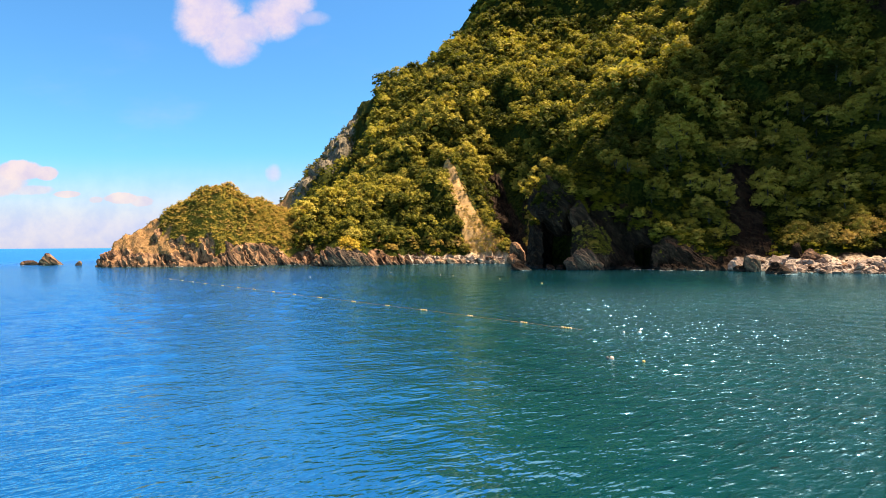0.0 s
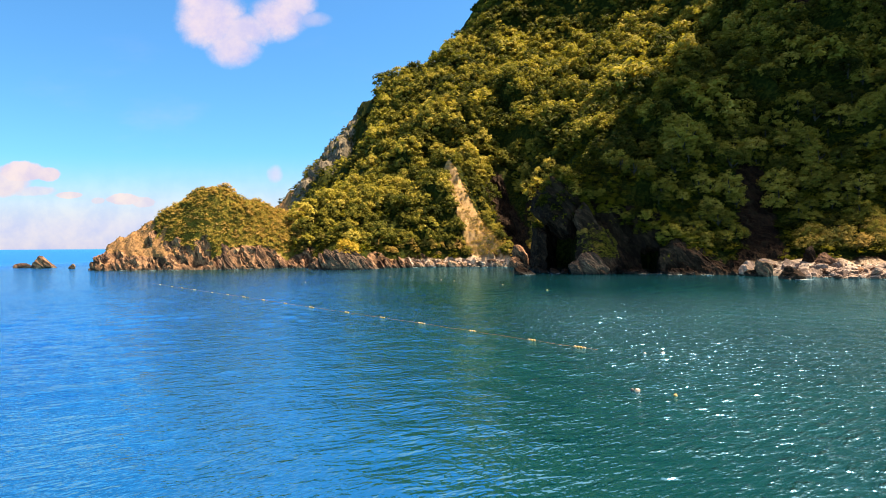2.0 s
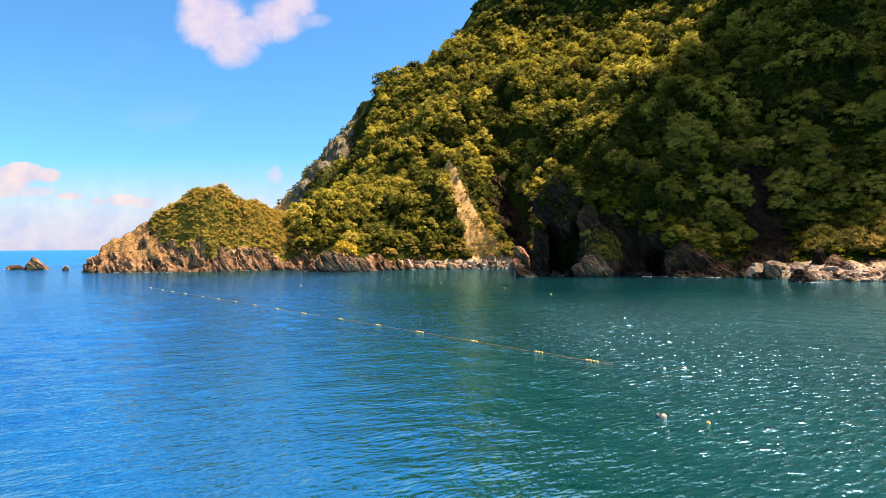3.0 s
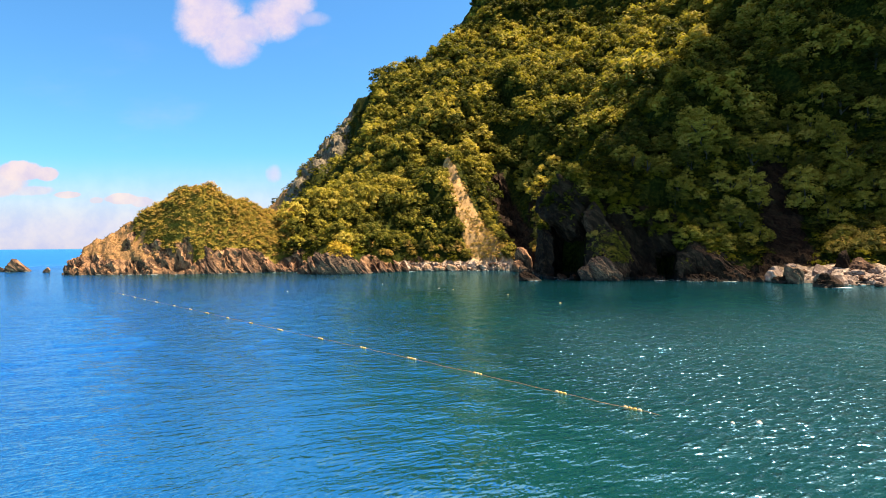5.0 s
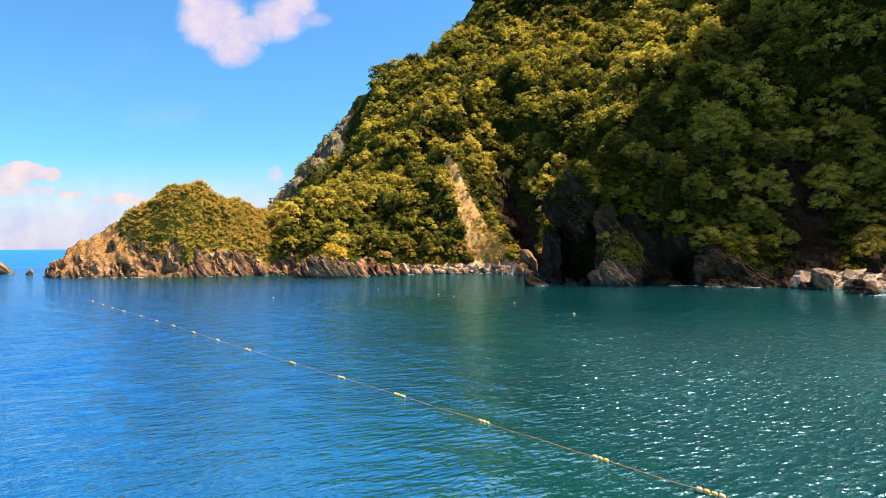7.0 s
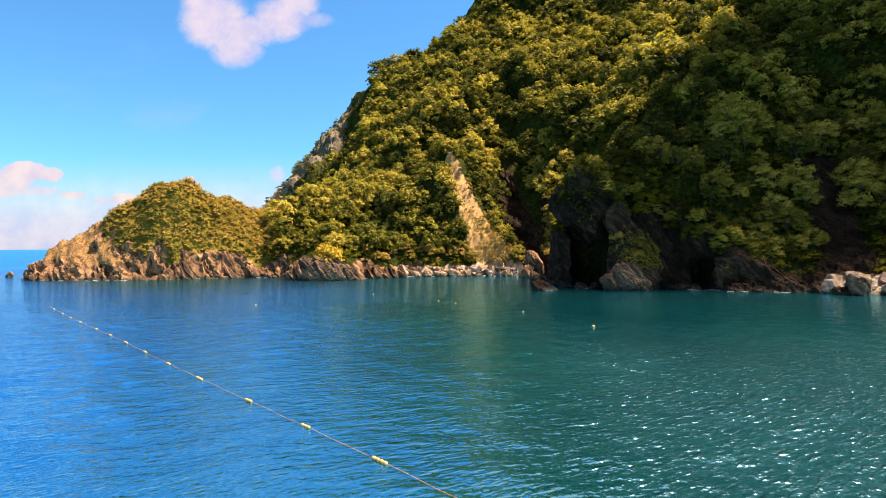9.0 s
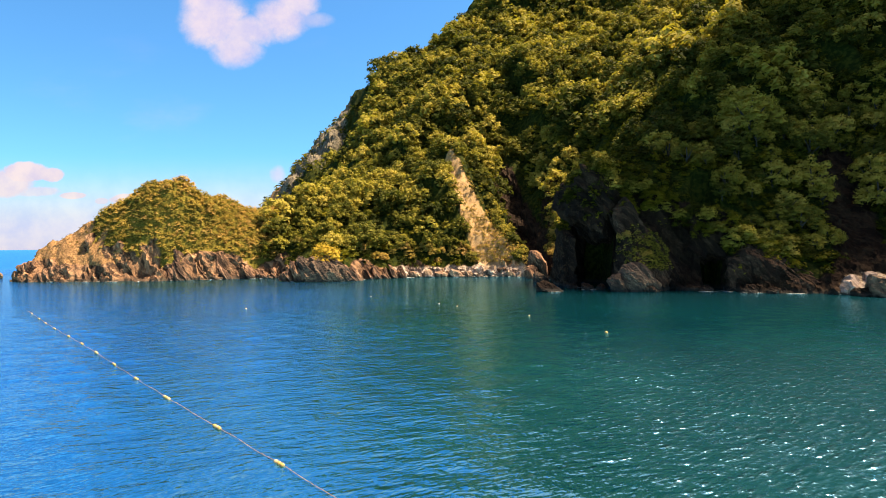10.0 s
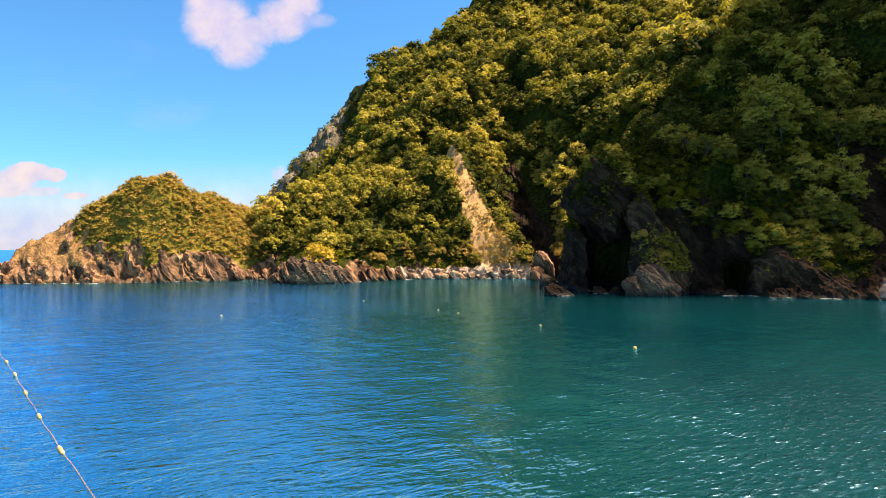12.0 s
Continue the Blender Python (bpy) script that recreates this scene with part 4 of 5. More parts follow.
def cliffs_and_caves():
    lab = "dark grey cliff rock bridging the mouth of a sea cave"
    wall = (((-0.35, -1, 0.14), 0.62), ((-1, -0.25, 0.12), 0.70), ((1, -0.35, 0.2), 0.75), ((0.1, -0.25, 1), 0.80))
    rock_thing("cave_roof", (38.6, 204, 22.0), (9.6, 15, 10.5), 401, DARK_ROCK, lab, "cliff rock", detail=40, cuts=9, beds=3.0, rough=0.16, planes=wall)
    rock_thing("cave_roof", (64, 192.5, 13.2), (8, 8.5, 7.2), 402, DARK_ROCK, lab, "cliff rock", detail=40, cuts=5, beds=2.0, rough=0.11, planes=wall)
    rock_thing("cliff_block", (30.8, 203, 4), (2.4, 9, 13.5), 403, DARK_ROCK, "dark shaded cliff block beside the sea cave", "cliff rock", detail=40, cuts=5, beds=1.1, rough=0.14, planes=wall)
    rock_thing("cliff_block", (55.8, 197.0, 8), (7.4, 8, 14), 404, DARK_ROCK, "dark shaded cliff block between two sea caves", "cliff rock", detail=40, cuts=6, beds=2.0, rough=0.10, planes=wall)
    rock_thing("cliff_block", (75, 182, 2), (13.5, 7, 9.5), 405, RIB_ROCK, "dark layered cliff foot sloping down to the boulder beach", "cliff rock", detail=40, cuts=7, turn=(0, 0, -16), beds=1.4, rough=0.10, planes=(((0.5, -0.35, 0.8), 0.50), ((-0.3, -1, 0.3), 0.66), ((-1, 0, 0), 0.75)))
    ramp = rock_thing("rock_ramp", (47.0, 186.8, 4.0), (7.0, 6.0, 11.5), 406, RIB_ROCK, "sunlit rock ramp with grass beside the sea cave", "rock", detail=40, cuts=3, beds=1.3, rough=0.05,
                      planes=(((0.42, -0.6, 0.68), 0.42), ((-1, -0.3, 0.1), 0.68)))
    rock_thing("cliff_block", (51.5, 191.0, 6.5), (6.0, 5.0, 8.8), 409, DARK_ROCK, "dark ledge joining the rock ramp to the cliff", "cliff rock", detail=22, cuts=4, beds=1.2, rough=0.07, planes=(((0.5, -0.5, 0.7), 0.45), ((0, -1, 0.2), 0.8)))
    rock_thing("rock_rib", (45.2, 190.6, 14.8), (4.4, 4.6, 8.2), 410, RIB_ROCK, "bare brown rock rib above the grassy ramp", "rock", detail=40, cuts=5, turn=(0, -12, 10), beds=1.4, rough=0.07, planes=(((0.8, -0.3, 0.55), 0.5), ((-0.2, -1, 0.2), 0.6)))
    rock_thing("boulder", (43.9, 183.2, 2.0), (4.7, 3.4, 4.2), 407, BROWN_ROCK, "large brown boulder at the foot of the rock ramp", "boulder", detail=22, cuts=7, turn=(0, 24, 0), beds=0.7, rough=0.06)
    rock_thing("boulder", (39.4, 182.4, 0.8), (3.2, 2.4, 2.9), 408, BROWN_ROCK, "wedge-shaped tan boulder at the cave mouth", "boulder", detail=12, cuts=7, turn=(0, 32, 10), beds=0.8, rough=0.05)
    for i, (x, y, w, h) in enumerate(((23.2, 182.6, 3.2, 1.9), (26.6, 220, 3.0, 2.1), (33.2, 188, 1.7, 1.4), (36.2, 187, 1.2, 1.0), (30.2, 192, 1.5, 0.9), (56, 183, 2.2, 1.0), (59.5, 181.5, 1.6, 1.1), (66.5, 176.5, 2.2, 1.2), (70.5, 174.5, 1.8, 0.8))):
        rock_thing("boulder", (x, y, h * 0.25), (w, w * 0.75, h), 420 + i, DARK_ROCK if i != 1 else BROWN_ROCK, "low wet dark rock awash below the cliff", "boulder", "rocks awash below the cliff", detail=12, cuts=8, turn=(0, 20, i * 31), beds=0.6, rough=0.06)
    rock_thing("boulder", (29.4, 241, 2.5), (2.6, 4, 6.5), 431, ROCK, "tall leaning brown rock at the end of the stony beach", "boulder", detail=12, cuts=8, turn=(-8, -20, 12), beds=0.9, rough=0.06)
    rock_thing("boulder", (27.0, 238, 1.0), (2.4, 3, 3.2), 432, ROCK, "leaning brown rock at the end of the stony beach", "boulder", detail=12, cuts=8, turn=(-8, -26, 0), beds=0.8, rough=0.06)
    return ramp


def far_rocks():
    stack = rock_thing("sea_rock", (-183, 262, 1.0), (5.0, 4.2, 5.4), 451, ROCK, "pointed tan rock rising from the sea off the headland", "rock", detail=22, cuts=8, turn=(0, -8, 20), beds=1.0, rough=0.08, planes=(((0.75, 0, 0.65), 0.52), ((-0.7, 0, 0.7), 0.6)))
    rock_thing("boulder", (-193, 262.5, 0.4), (3.2, 2.5, 1.6), 452, ROCK, "low rock awash beside the pointed sea rock", "boulder", detail=12, cuts=8, beds=0.6)
    rock_thing("boulder", (-163.3, 252, 0.4), (1.3, 1.1, 1.5), 453, ROCK, "small dark rock awash off the headland", "boulder", detail=12, cuts=8, beds=0.6)
    return stack


def boulder_beach():
    g = np.random.default_rng(23)
    big = ((87.0, 174.5, 2.5, 2.0, 1.9, 2.2, 1), (84.6, 171, 2.2, 1.9, 1.7, 1.2, 1), (91.8, 175, 2.2, 1.9, 1.9, 2.6, 1), (87.0, 165.0, 2.9, 2.4, 3.5, 1.3, 3),
           (93.6, 165, 2.6, 2.0, 1.7, 1.4, 1), (87.0, 152.5, 3.4, 2.7, 2.8, 0.7, 2), (96.2, 169.5, 2.2, 2.0, 2.0, 3.0, 1), (97, 163, 1.8, 1.6, 1.4, 1.2, 1), (84.2, 166.8, 2.0, 1.6, 1.2, 0.5, 2), (101.5, 169, 1.7, 3.2, 5.6, 3.6, 2), (106, 168, 5.0, 3.0, 3.4, 2.6, 0), (81.6, 171, 1.6, 1.3, 1.2, 0.6, 2))
    mats = (ROCK, PALE_ROCK, DARK_ROCK, BROWN_ROCK)
    names = ("large brown boulder on the stony beach", "pale angular boulder on the stony beach", "dark wet boulder at the edge of the stony beach", "large split brown boulder on the stony beach")
    for i, (x, y, a, b, c, z, m) in enumerate(big):
        rock_thing("boulder", (x, y, z), (a, b, c), 500 + i, mats[m], names[m], "boulder", "boulders of the boulder cove", detail=12, cuts=10, turn=(g.uniform(-20, 20), g.uniform(-20, 30), g.uniform(0, 360)), beds=0.0 if m == 1 else 0.8, rough=0.03, cut=(0.5, 0.85))
    shapes = [rock_mesh("boulder", (1, g.uniform(0.7, 1), g.uniform(0.65, 0.95)), 600 + k, PALE_ROCK, detail=4, cuts=8, rough=0.03, cut=(0.32, 0.62)) for k in range(7)]
    brown = [rock_mesh("boulder", (1, g.uniform(0.7, 1), g.uniform(0.65, 0.95)), 620 + k, ROCK, detail=4, cuts=8, rough=0.03, cut=(0.32, 0.62)) for k in range(4)]

    rubble = []

    def stone(x, y, r, group, k, brownish=0.3, single=True):
        z = float(pick(PZ, np.array([x]), np.array([y]))[0])
        warm = g.random() < brownish
        place = Matrix.LocRotScale(Vector((x, y, max(z, -0.2) + r * 0.15)), Euler((g.uniform(-0.4, 0.4), g.uniform(-0.4, 0.4), g.uniform(0, 6.28))), Vector((r, r, r)))
        if z > 3.0:
            return
        if not single:
            rubble.append((shapes[k % 7], place))
            return
        ob = new("boulder", brown[k % 4] if warm else shapes[k % 7])
        ob.matrix_world = place
        tagged(ob, ("small brown boulder" if warm else "small pale boulder") + " on the stony beach", "boulder", group)
    for k in range(260):                                   # the boulder cove
        u = g.random()
        x, y = 93 + u * 34 + g.normal(0, 2.0), 166.5 - u * 22 + g.normal(0, 3.6)
        stone(x, y, float(np.exp(g.normal(np.log(1.05), 0.40))), "boulders of the boulder cove", k, 0.22, k % 2 == 0)
    for k, (x, y, a, b, c) in enumerate(((-12.5, 248.6, 2.4, 1.6, 1.5), (-8.6, 249.6, 2.0, 1.5, 1.9), (-4.2, 249.8, 3.1, 1.8, 1.6), (0.8, 250.4, 3.6, 2.0, 2.0), (5.4, 250.8, 2.6, 1.7, 1.5), (20.5, 249.6, 1.9, 1.4, 1.2))):
        rock_thing("boulder", (x, y, 0.7), (a, b, c), 540 + k, TAN_ROCK, "broad tan rock slab on the little beach", "boulder", "slabs of the little beach", detail=12, cuts=9, turn=(g.uniform(-10, 10), g.uniform(8, 28), g.uniform(-30, 30)), beds=0.5, rough=0.04, cut=(0.5, 0.85))
    for k in range(150):                                   # the little beach under the scree
        x = g.uniform(-17, 25)
        y = 250 + 3 * math.exp(-((x - 3) / 14) ** 2) * 0.5 + g.normal(0.3, 1.2)
        stone(x, y, float(np.exp(g.normal(np.log(0.85), 0.38))), "stones of the little beach", k, 0.3, k % 2 == 0)
    for k in range(40):                                    # cove between headland and spit
        x = g.uniform(-68, -48)
        stone(x, 247.5 + g.normal(0, 1.2), float(np.exp(g.normal(np.log(0.75), 0.35))), "stones of the cove", k, 0.85)
    # broken stones between the larger ones
    VV, FF, o = [], [], 0
    for me, place in rubble:
        v = np.empty(len(me.vertices) * 3)
        me.vertices.foreach_get("co", v)
        f = np.empty(len(me.polygons) * 4, int)
        me.polygons.foreach_get("vertices", f)
        R = np.array(place)
        VV.append(v.reshape(-1, 3) @ R[:3, :3].T + R[:3, 3])
        FF.append(f.reshape(-1, 4) + o)
        o += len(me.vertices)
    tagged(new("rubble", mesh_from("rubble", np.concatenate(VV), np.concatenate(FF), PALE_ROCK, False)), "pale broken stones heaped on the two small beaches", "rubble", kind="stuff")
    # shingle too small to tell apart
    d, f = BALLS[2]
    VV, FF, o = [], [], 0
    for k in range(900):
        if k < 500:
            u = g.random()
            x, y = 90 + u * 38 + g.normal(0, 2), 168.5 - u * 24 + g.normal(0, 4)
        else:
            x = g.uniform(-18, 26)
            y = 251.5 + g.normal(0, 2.2)
        z = float(pick(Z, np.array([x]), np.array([y]))[0])
        if z < -0.3 or z > 3.3:
            continue
        v = d[::1] * g.uniform(0.6, 1.1, (len(d), 1)) * 0.33 * g.uniform(0.6, 1.5)
        VV.append(v * (1, 1, 0.65) + (x, y, z + 0.08))
        FF.append(f + o)
        o += len(v)
    tagged(new("shingle", mesh_from("shingle", np.concatenate(VV), np.concatenate(FF), PALE_ROCK, False)), "pale shingle and cobbles of the two small beaches", "shingle", kind="stuff")


shore_slabs()
RAMP = cliffs_and_caves()
far_rocks()
boulder_beach()

# ---- grass and single bushes ----


def tuft_arrays(blades, seed, lean=0.5):
    g = np.random.default_rng(seed)
    V, F = [], []
    for k in range(blades):
        a = g.uniform(0, 6.28)
        b = np.array([np.cos(a), np.sin(a), 0]) * g.uniform(0, 0.6)
        tip = b + np.array([np.cos(a) * lean, np.sin(a) * lean, 1.0]) * g.uniform(0.6, 1.2)
        side = np.array([-np.sin(a), np.cos(a), 0]) * 0.09
        mid = (b + tip) / 2 + (0, 0, 0.12)
        V += [b - side, b + side, mid + side * 0.8, tip, mid - side * 0.8]
        F.append((5 * k, 5 * k + 1, 5 * k + 2, 5 * k + 3, 5 * k + 4))
    return np.array(V), np.array(F)


TUFTS = [tuft_arrays(13, 70 + k, q) for k, q in enumerate((0.4, 0.7, 1.0))]


def grasses():
    g = np.random.default_rng(41)
    x, y = scatter(-146, -108, 232, 252, 0.75, 42)
    z = pick(PZ, x, y)
    ok = (z > 7) & (pick(dry, x, y) > 0.25) & (g.random(len(x)) < 0.3)
    gathered("dry_grass", TUFTS, x[ok], y[ok], z[ok] - 0.05, g.uniform(0.25, 0.55, ok.sum()), "dry straw-coloured grass on the bare headland rock", "grass", GRASS_LEAF, 43)
    x, y = scatter(-4, 36, 244, 298, 0.7, 44)
    z = pick(PZ, x, y)
    ok = (z > 5) & (pick(scree, x, y) > 0.15) & (g.random(len(x)) < np.clip(0.66 + 0.5 * waves2(x, y, 8, 46, 3, 11) + 0.05 * (x - 10), 0, 0.98))
    gathered("slope_grass", BUSHES, x[ok], y[ok], z[ok], g.uniform(0.35, 0.85, ok.sum()) * np.clip(1.0 + 0.035 * (x[ok] - 10), 0.9, 1.5), "yellow-green grass tufts on the pale scree slope", "grass", SCRUB_LEAF, 45)


def bush(place, r, squash, seed, mat, label, size=0.12, clumps=26, leaves=30):
    ob = new("bush", mesh_from("bush", *crown_arrays(r, clumps, leaves, size * r, squash, seed), mat, False))
    ob.location = place
    return tagged(ob, label, "bush")




def cliff_top_bushes():
    """Leafy shrubs that hang over the cliff's upper edge."""
    g = np.random.default_rng(61)
    edge = [(32.5, 203, 24), (35.5, 198, 31), (40, 196, 32.5), (43.5, 192.0, 24.5), (48, 193, 24.5), (53, 193.5, 22.5), (59, 189.5, 19), (65, 185, 15.0), (71, 183.5, 12.5), (77, 182, 10.5), (83, 181, 8.5)]
    shapes = [mesh_from("bush", *crown_arrays(1.0, 28, 40, 0.075, 0.8, 830 + k), TREE_LEAF, False) for k in range(4)]
    # shrubs in the shade-darkened leaf colour, mixed among the greener ones
    dark = [mesh_from("bush", *crown_arrays(1.0, 28, 40, 0.075, 0.8, 840 + k), SHADE_LEAF, False) for k in range(3)]
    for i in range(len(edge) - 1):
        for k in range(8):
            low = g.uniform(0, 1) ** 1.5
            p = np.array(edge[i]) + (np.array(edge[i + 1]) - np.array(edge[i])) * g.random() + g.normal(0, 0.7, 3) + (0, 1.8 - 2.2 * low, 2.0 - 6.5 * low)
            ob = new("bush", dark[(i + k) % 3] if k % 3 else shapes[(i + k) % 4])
            ob.location, ob.scale, ob.rotation_euler = p, (g.uniform(1.2, 2.7),) * 3, (0, 0, g.uniform(0, 6.28))
            tagged(ob, "leafy green shrub hanging over the dark cliff edge", "bush", "shrubs along the cliff edge")


cliff_top_bushes()


def spur_bushes():
    """The thin leafy spur between the gorge and the cave cliff."""
    g = np.random.default_rng(63)
    shapes = [mesh_from("bush", *crown_arrays(1.0, 18, 30, 0.10, 0.8, 850 + k), SCRUB_LEAF, False) for k in range(3)]
    for k in range(30):
        u = k / 29
        p = Vector((34.6, 242.8, 8.5)).lerp(Vector((39.2, 264, 36)), u) + Vector(g.normal(0, 0.8, 3))
        p.z = float(pick(PZ, np.array([p.x]), np.array([p.y]))[0]) + 0.4
        ob = new("bush", shapes[k % 3])
        ob.location, ob.scale, ob.rotation_euler = p, (g.uniform(1.3, 2.2),) * 3, (0, 0, g.uniform(0, 6.28))
        tagged(ob, "yellow-green shrub on the thin rock spur", "bush", "shrubs on the rock spur")


def scree_bushes():
    """Shrubs in a strip below the scree's far edge, above the gorge."""
    g = np.random.default_rng(64)
    shapes = [mesh_from("bush", *crown_arrays(1.0, 18, 30, 0.10, 0.85, 860 + k), TREE_LEAF, False) for k in range(3)]
    for k in range(34):
        u = (k + 0.5) / 34
        y = 252 + 38 * u + g.normal(0, 1.0)
        x = float(np.interp(y, (250, 257, 270, 290), (26.5, 21, 12.5, 2))) + g.uniform(0.5, 5.5) + 2.0 * u
        z = float(pick(PZ, np.array([x]), np.array([y]))[0])
        r = g.uniform(1.2, 2.6)
        ob = new("bush", shapes[k % 3])
        ob.location, ob.scale, ob.rotation_euler = (x, y, z + r * 0.3), (r,) * 3, (0, 0, g.uniform(0, 6.28))
        tagged(ob, "leafy green shrub between the pale scree and the gorge", "bush", "shrubs beside the scree")


scree_bushes()


def beach_bushes():
    """The sunlit thicket behind the boulder cove."""
    g = np.random.default_rng(67)
    shapes = [mesh_from("bush", *crown_arrays(1.0, 32, 40, 0.07, 0.8, 870 + k), SCRUB_LEAF, False) for k in range(3)]
    for k in range(26):
        u = (k + 0.5) / 26
        x, y = 103 + 30 * u + g.normal(0, 0.8), 174 - 13 * u + g.uniform(-1, 6)
        z = float(pick(PZ, np.array([x]), np.array([y]))[0])
        r = g.uniform(2.0, 3.4)
        ob = new("bush", shapes[k % 3])
        ob.location, ob.scale, ob.rotation_euler = (x, y, z + r * 0.35), (r,) * 3, (0, 0, g.uniform(0, 6.28))
        tagged(ob, "sunlit yellow-green bush behind the stony beach", "bush", "thicket behind the stony beach")


def foot_bushes():
    """Bright shrubs along the foot of the slope, above the little beach and the cove."""
    g = np.random.default_rng(69)
    shapes = [mesh_from("bush", *crown_arrays(1.0, 24, 34, 0.085, 0.85, 880 + k), SCRUB_LEAF, False) for k in range(3)]
    for k in range(44):
        x = -58 + 72 * (k + g.random()) / 44
        y = float(np.interp(x, (-58, -30, -10, 14), (252, 244, 254, 256))) + g.uniform(-0.5, 4.5)
        z = float(pick(PZ, np.array([x]), np.array([y]))[0])
        if z < 2.6 or pick(scree, np.array([x]), np.array([y]))[0] > 0.5:
            continue
        r = g.uniform(1.2, 2.3)
        ob = new("bush", shapes[k % 3])
        ob.location, ob.scale, ob.rotation_euler = (x, y, z + r * 0.3), (r,) * 3, (0, 0, g.uniform(0, 6.28))
        tagged(ob, "bright yellow-green shrub at the foot of the slope", "bush", "shrubs along the foot of the slope")


spur_bushes()
beach_bushes()
foot_bushes()
GOLD_LEAF = make_leaves("golden_leaves", [(0.0, (0.15, 0.105, 0.010)), (0.4, (0.25, 0.162, 0.014)), (1.0, (0.34, 0.21, 0.025))])
grasses()
bush((-40.6, 231.6, 7.2), 4.5, 0.95, 801, GOLD_LEAF, "golden yellow bush on top of the rock spit", 0.06, 40, 45)
bush((43.3, 188.2, 12.6), 2.2, 0.6, 802, SCRUB_LEAF, "grassy green bush on top of the rock ramp")
bush((46.2, 186.0, 8.4), 1.8, 0.5, 803, SCRUB_LEAF, "low yellow-green bush on the rock ramp")


def ledge_plants(name, rocks, count, lo, size, label, mat, seed, low=2.0):
    """Small plants rooted wherever a rock offers a ledge or a slope that is not too steep."""
    g = np.random.default_rng(seed)
    spots = []
    for ob in rocks:
        me = ob.data
        co, nm = np.empty(len(me.vertices) * 3), np.empty(len(me.vertices) * 3)
        me.vertices.foreach_get("co", co)
        me.vertices.foreach_get("normal", nm)
        co, nm = co.reshape(-1, 3) + np.array(ob.location), nm.reshape(-1, 3)
        spots.append(co[(nm[:, 2] > lo) & (co[:, 2] > low) & (nm[:, 1] < 0.5)])
    spots = np.concatenate(spots)
    p = spots[g.integers(0, len(spots), count)]
    gathered(name, BUSHES, p[:, 0], p[:, 1], p[:, 2] - 0.05, g.uniform(*size, count), label, "grass", mat, seed)


ledge_plants("ramp_grass", [RAMP], 520, 0.30, (0.3, 0.75), "yellow-green grass and low shrubs on the rock ramp", TREE_LEAF, 91, 5.0)
ledge_plants("cliff_plants", [o for o in scene.objects if o.name.startswith(("cave_roof", "cliff_block"))], 460, 0.12, (0.4, 1.3), "small green plants on the ledges of the dark cliff", SHADE_LEAF, 92, 15.0)

# ---- floats and buoys ----
YELLOW = make_plain("yellow_plastic", (0.42, 0.23, 0.05), 0.45, 0.2, 9.0)
CREAM = make_plain("cream_plastic", (0.44, 0.27, 0.13), 0.5, 0.15, 9.0)
WHITE = make_plain("white_plastic", (0.50, 0.40, 0.31), 0.45, 0.12, 9.0)
PINKISH = make_plain("faded_orange_plastic", (0.72, 0.36, 0.22), 0.5, 0.2, 9.0)
ROPE = make_plain("weathered_orange_rope", (0.36, 0.15, 0.045), 0.85, 0.35, 30.0)


def float_bm(length, r):
    """A swimming-line float: a barrel with rounded ends and a hole's rim at each end."""
    bm = bmesh.new()
    prof = [(-0.5, 0.22), (-0.47, 0.5), (-0.40, 0.82), (-0.28, 0.97), (0.0, 1.0), (0.28, 0.97), (0.40, 0.82), (0.47, 0.5), (0.5, 0.22)]
    rings = [[bm.verts.new((p * length, r * q * math.cos(k * math.tau / 10), r * q * math.sin(k * math.tau / 10))) for k in range(10)] for p, q in prof]
    for a, b in zip(rings, rings[1:]):
        for k in range(10):
            bm.faces.new((a[k], a[(k + 1) % 10], b[(k + 1) % 10], b[k]))
    bm.faces.new(rings[0][::-1])
    bm.faces.new(rings[-1])
    return bm


def tube(pts, r, sides=6):
    bm = bmesh.new()
    prev = None
    for i, p in enumerate(pts):
        d = (Vector(pts[min(i + 1, len(pts) - 1)]) - Vector(pts[max(i - 1, 0)])).normalized()
        s = d.cross(Vector((0, 0, 1))).normalized()
        u = s.cross(d)
        ring = [bm.verts.new(Vector(p) + (s * math.cos(k * math.tau / sides) + u * math.sin(k * math.tau / sides)) * r) for k in range(sides)]
        if prev:
            for k in range(sides):
                bm.faces.new((prev[k], prev[(k + 1) % sides], ring[(k + 1) % sides], ring[k]))
        prev = ring
    return bm


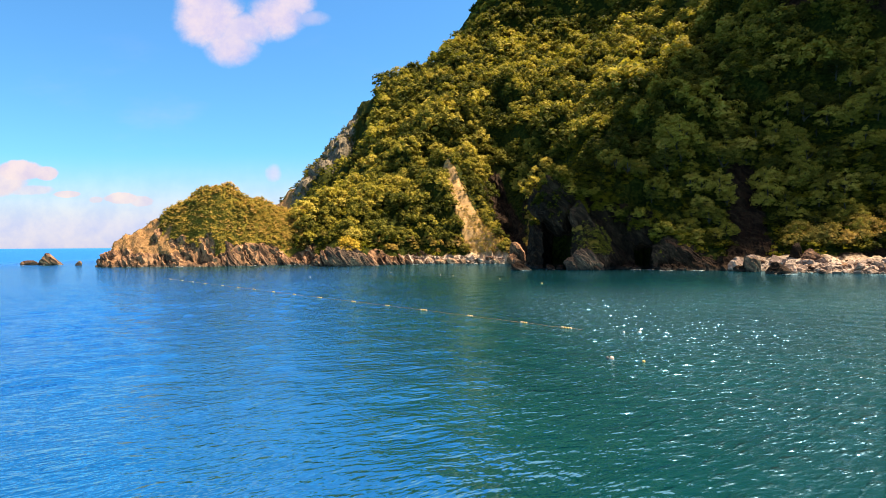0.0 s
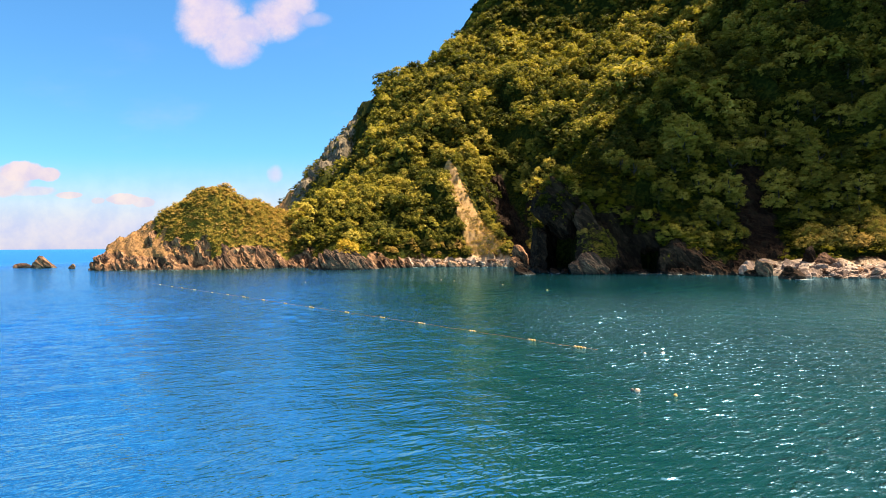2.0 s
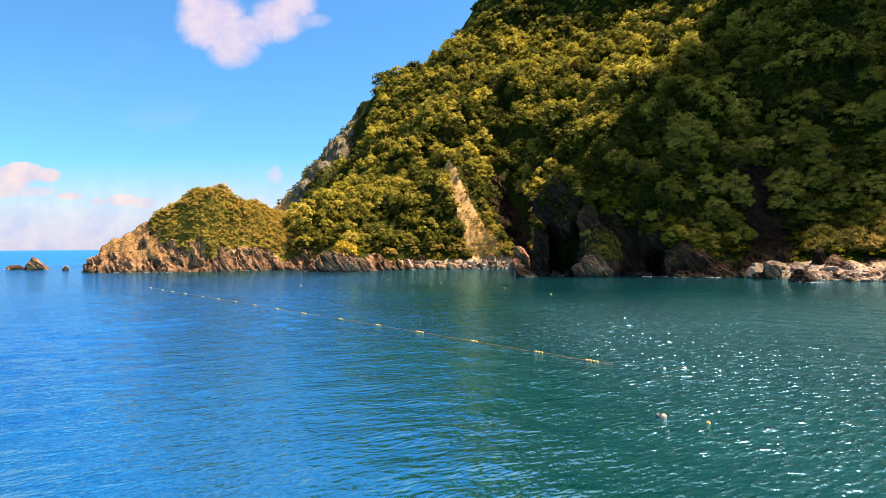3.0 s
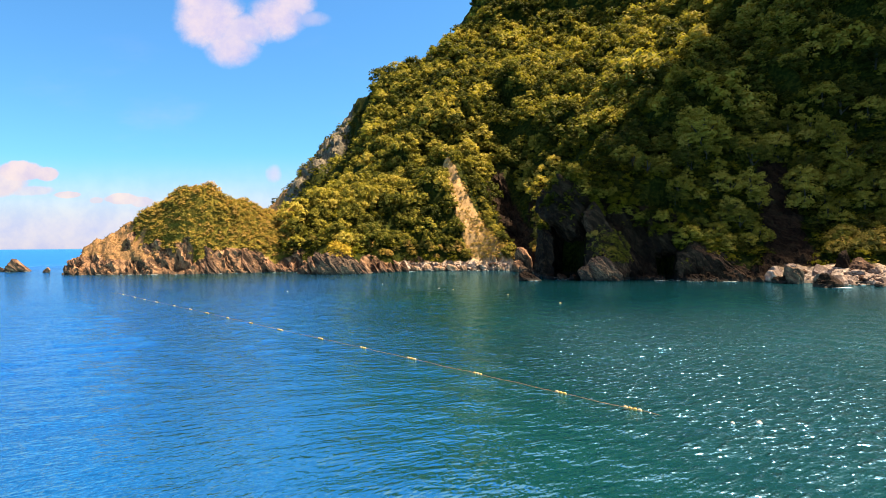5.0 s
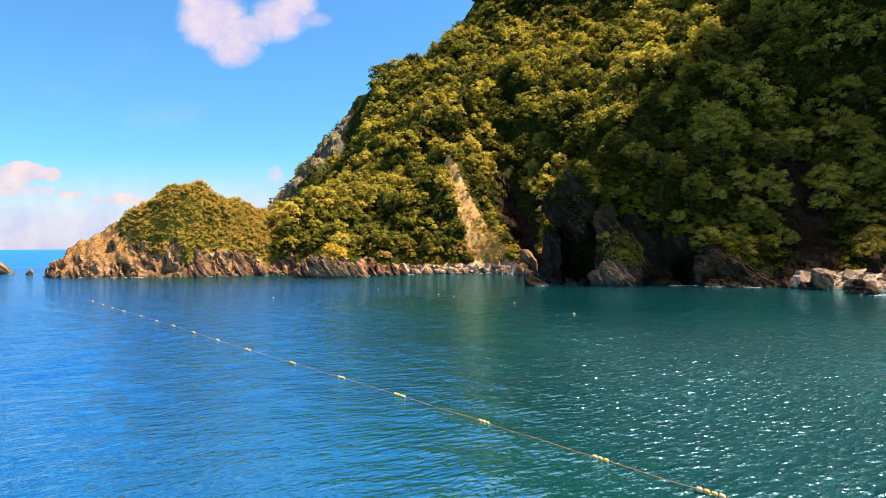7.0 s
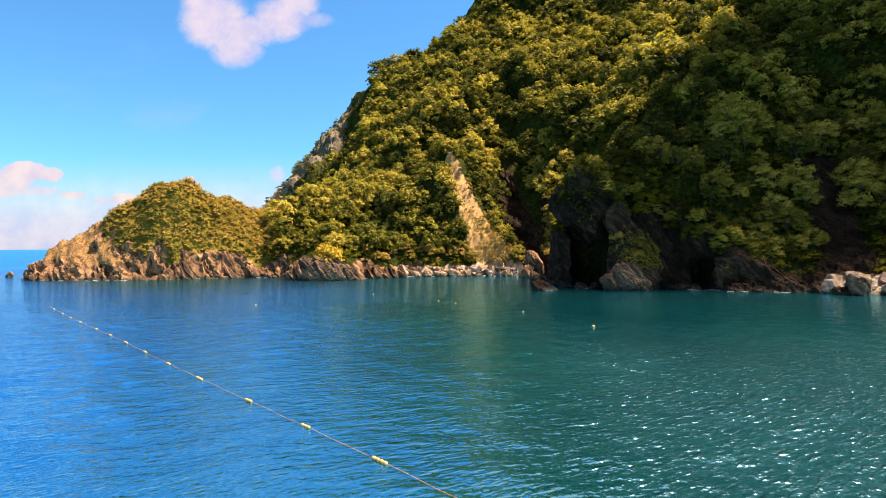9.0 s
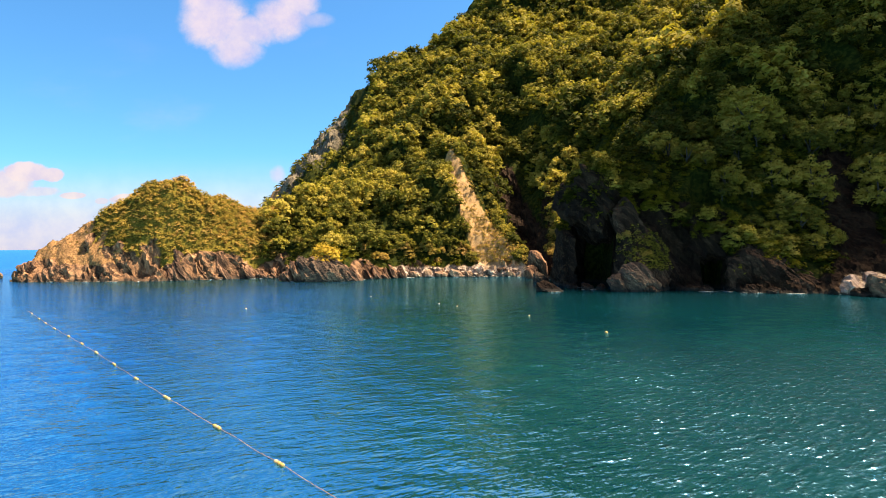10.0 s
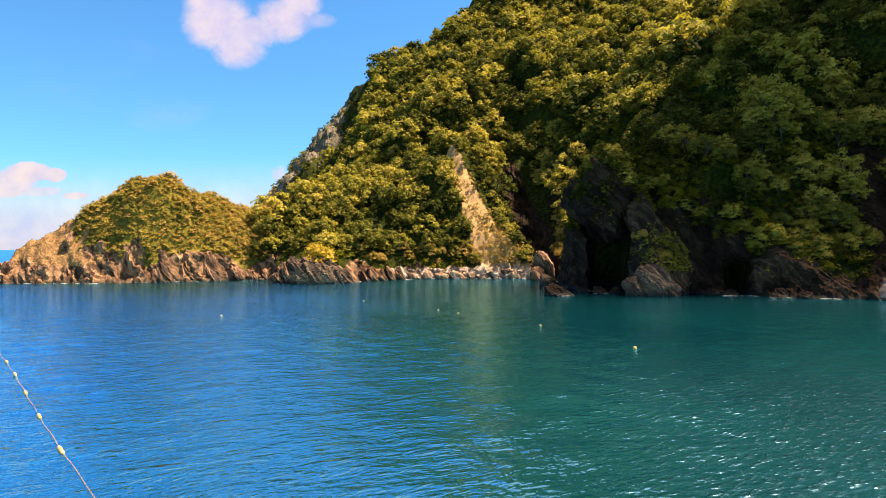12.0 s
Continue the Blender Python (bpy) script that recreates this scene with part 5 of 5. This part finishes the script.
def float_line():
    line = tagged(new("float_line"), "orange rope with groups of yellow and cream floats on the sea", "float line")
    g = np.random.default_rng(51)
    a, b = np.array((19.2, 45.6)), np.array((-76.0, 148.2))
    along = (b - a) / np.linalg.norm(b - a)
    side = np.array((-along[1], along[0]))
    total = np.linalg.norm(b - a)

    def spot(s):
        return a + along * s + side * (0.10 * math.sin(s * 0.13) + 0.03 * math.sin(s * 0.9 + 1))
    pts = [(*spot(s), 0.075 + 0.02 * math.sin(s * 1.3)) for s in np.arange(9.6, total - 6, 0.6)]
    part("rope", tube(pts, 0.012), ROPE, line)
    meshes = []
    for m in (YELLOW, CREAM):
        o = part("float", float_bm(0.26, 0.105), m, line)
        meshes.append(o.data)
        bpy.data.objects.remove(o)
    yaw = math.atan2(along[1], along[0])
    for i, s in enumerate(FLOAT_STOPS):
        count = 4 if i % 3 == 0 else 3
        for k in range(count):
            q = spot(s + (k - (count - 1) / 2) * 0.31)
            o = new("float", meshes[0] if (k + i) % 3 else meshes[1])
            o.location = (q[0], q[1], 0.07)
            o.rotation_euler = (g.uniform(-0.2, 0.2), g.uniform(-0.1, 0.1), yaw + g.uniform(-0.15, 0.15))
            o.parent = line


FLOAT_STOPS = [11.4, 16.6, 24.4, 32.5, 39.9, 47.7, 56.8, 64.8, 72.6, 80.6, 87.8, 95.3, 104.5, 111.9, 119.0, 128.2]
float_line()


def buoy(place, r, mat, label, tilt=0.0):
    """A round mooring buoy: ball, collar and a lifting eye."""
    ob = tagged(new("buoy"), label, "buoy")
    r = r * 0.72
    bm = bmesh.new()
    bmesh.ops.create_uvsphere(bm, u_segments=16, v_segments=10, radius=r)
    for v in bm.verts:
        v.co.z *= 0.9
    part("ball", bm, mat, ob)
    bm = bmesh.new()
    bmesh.ops.create_cone(bm, cap_ends=True, segments=12, radius1=r * 0.30, radius2=r * 0.24, depth=r * 0.2, matrix=Matrix.Translation((0, 0, r * 0.98)))
    part("collar", bm, mat, ob)
    ring = [(r * 0.17 * math.cos(k * math.tau / 12), 0, r * 1.1 + r * 0.17 * math.sin(k * math.tau / 12)) for k in range(13)]
    part("lifting_eye", tube(ring, r * 0.05, 5), ROPE, ob)
    ob.location = place
    ob.rotation_euler = (tilt, tilt * 0.6, 0.3)
    return ob


DARK_FLOAT = make_plain("weathered_dark_plastic", (0.05, 0.045, 0.04), 0.6, 0.3, 9.0)
for (x, y, r, m, lab, tl) in (
        (11.34, 39.5, 0.17, DARK_FLOAT, "small dark buoy tied to a faded orange one", 0.5), (11.58, 39.3, 0.22, PINKISH, "faded orange buoy lying beside a small dark one", 1.2),
        (13.4, 38.2, 0.16, YELLOW, "small yellow buoy afloat", 0.3), (17.4, 51.1, 0.22, WHITE, "white round buoy afloat", 0.2), (16.0, 51.2, 0.15, WHITE, "small white buoy afloat", 0.4),
        (19.2, 117.3, 0.28, YELLOW, "yellow round buoy in the bay", 0.6), (-35.2, 146.0, 0.22, CREAM, "cream round buoy in the bay", 0.3),
        (-2.0, 153.5, 0.20, CREAM, "small cream buoy in the bay", 0.2), (1.3, 149.0, 0.20, YELLOW, "small yellow buoy in the bay", 0.5), (12.1, 134.5, 0.22, YELLOW, "small yellow buoy in the bay", 0.3),
        (-17.0, 170.0, 0.18, CREAM, "small cream buoy in the bay", 0.1)):
    buoy((x, y, r * 0.2), r, m, lab, tl)


def foam():
    """Thin broken white water where the swell meets the rocks."""
    g = np.random.default_rng(71)
    VV, FF, o = [], [], 0
    spots = []
    for (x0, y0), (x1, y1) in zip(SHORE[6:34], SHORE[7:34]):
        length = math.hypot(x1 - x0, y1 - y0)
        for _ in range(int(length / 3.0)):
            u = g.random()
            spots.append((x0 + (x1 - x0) * u, y0 + (y1 - y0) * u - g.uniform(0.6, 2.6), math.atan2(y1 - y0, x1 - x0)))
    for x, y in ((23.2, 180.4), (26.6, 217.6), (33.2, 186.6), (87, 149.4), (89.5, 149.8), (45, 181.6), (39, 181.6), (-183, 257.5), (-176, 259), (-195, 260), (66, 175), (59, 180)):
        spots += [(x + g.normal(0, 0.8), y + g.normal(0, 0.25), g.normal(0, 0.2)) for _ in range(5)]
    for x, y, a in spots:
        l, w = g.uniform(0.5, 1.8), g.uniform(0.10, 0.30)
        k = 12
        th = np.arange(k) / k * 2 * np.pi
        r = g.uniform(0.45, 1.0, k)
        px, py = np.cos(th) * r * l, np.sin(th) * r * w
        ring = np.stack([x + px * np.cos(a) - py * np.sin(a), y + px * np.sin(a) + py * np.cos(a), np.full(k, 0.06)], 1)
        VV += [ring, [(x, y, 0.10)]]
        FF += [(o + i, o + (i + 1) % k, o + k) for i in range(k)]
        o += k + 1
    FOAM = make_plain("sea_foam", (0.44, 0.43, 0.41), 0.8, 0.3, 2.0)
    tagged(new("foam", mesh_from("foam", np.concatenate(VV), np.array(FF), FOAM, True)), "thin white foam around the wet shore rocks", "foam", kind="stuff")


foam()
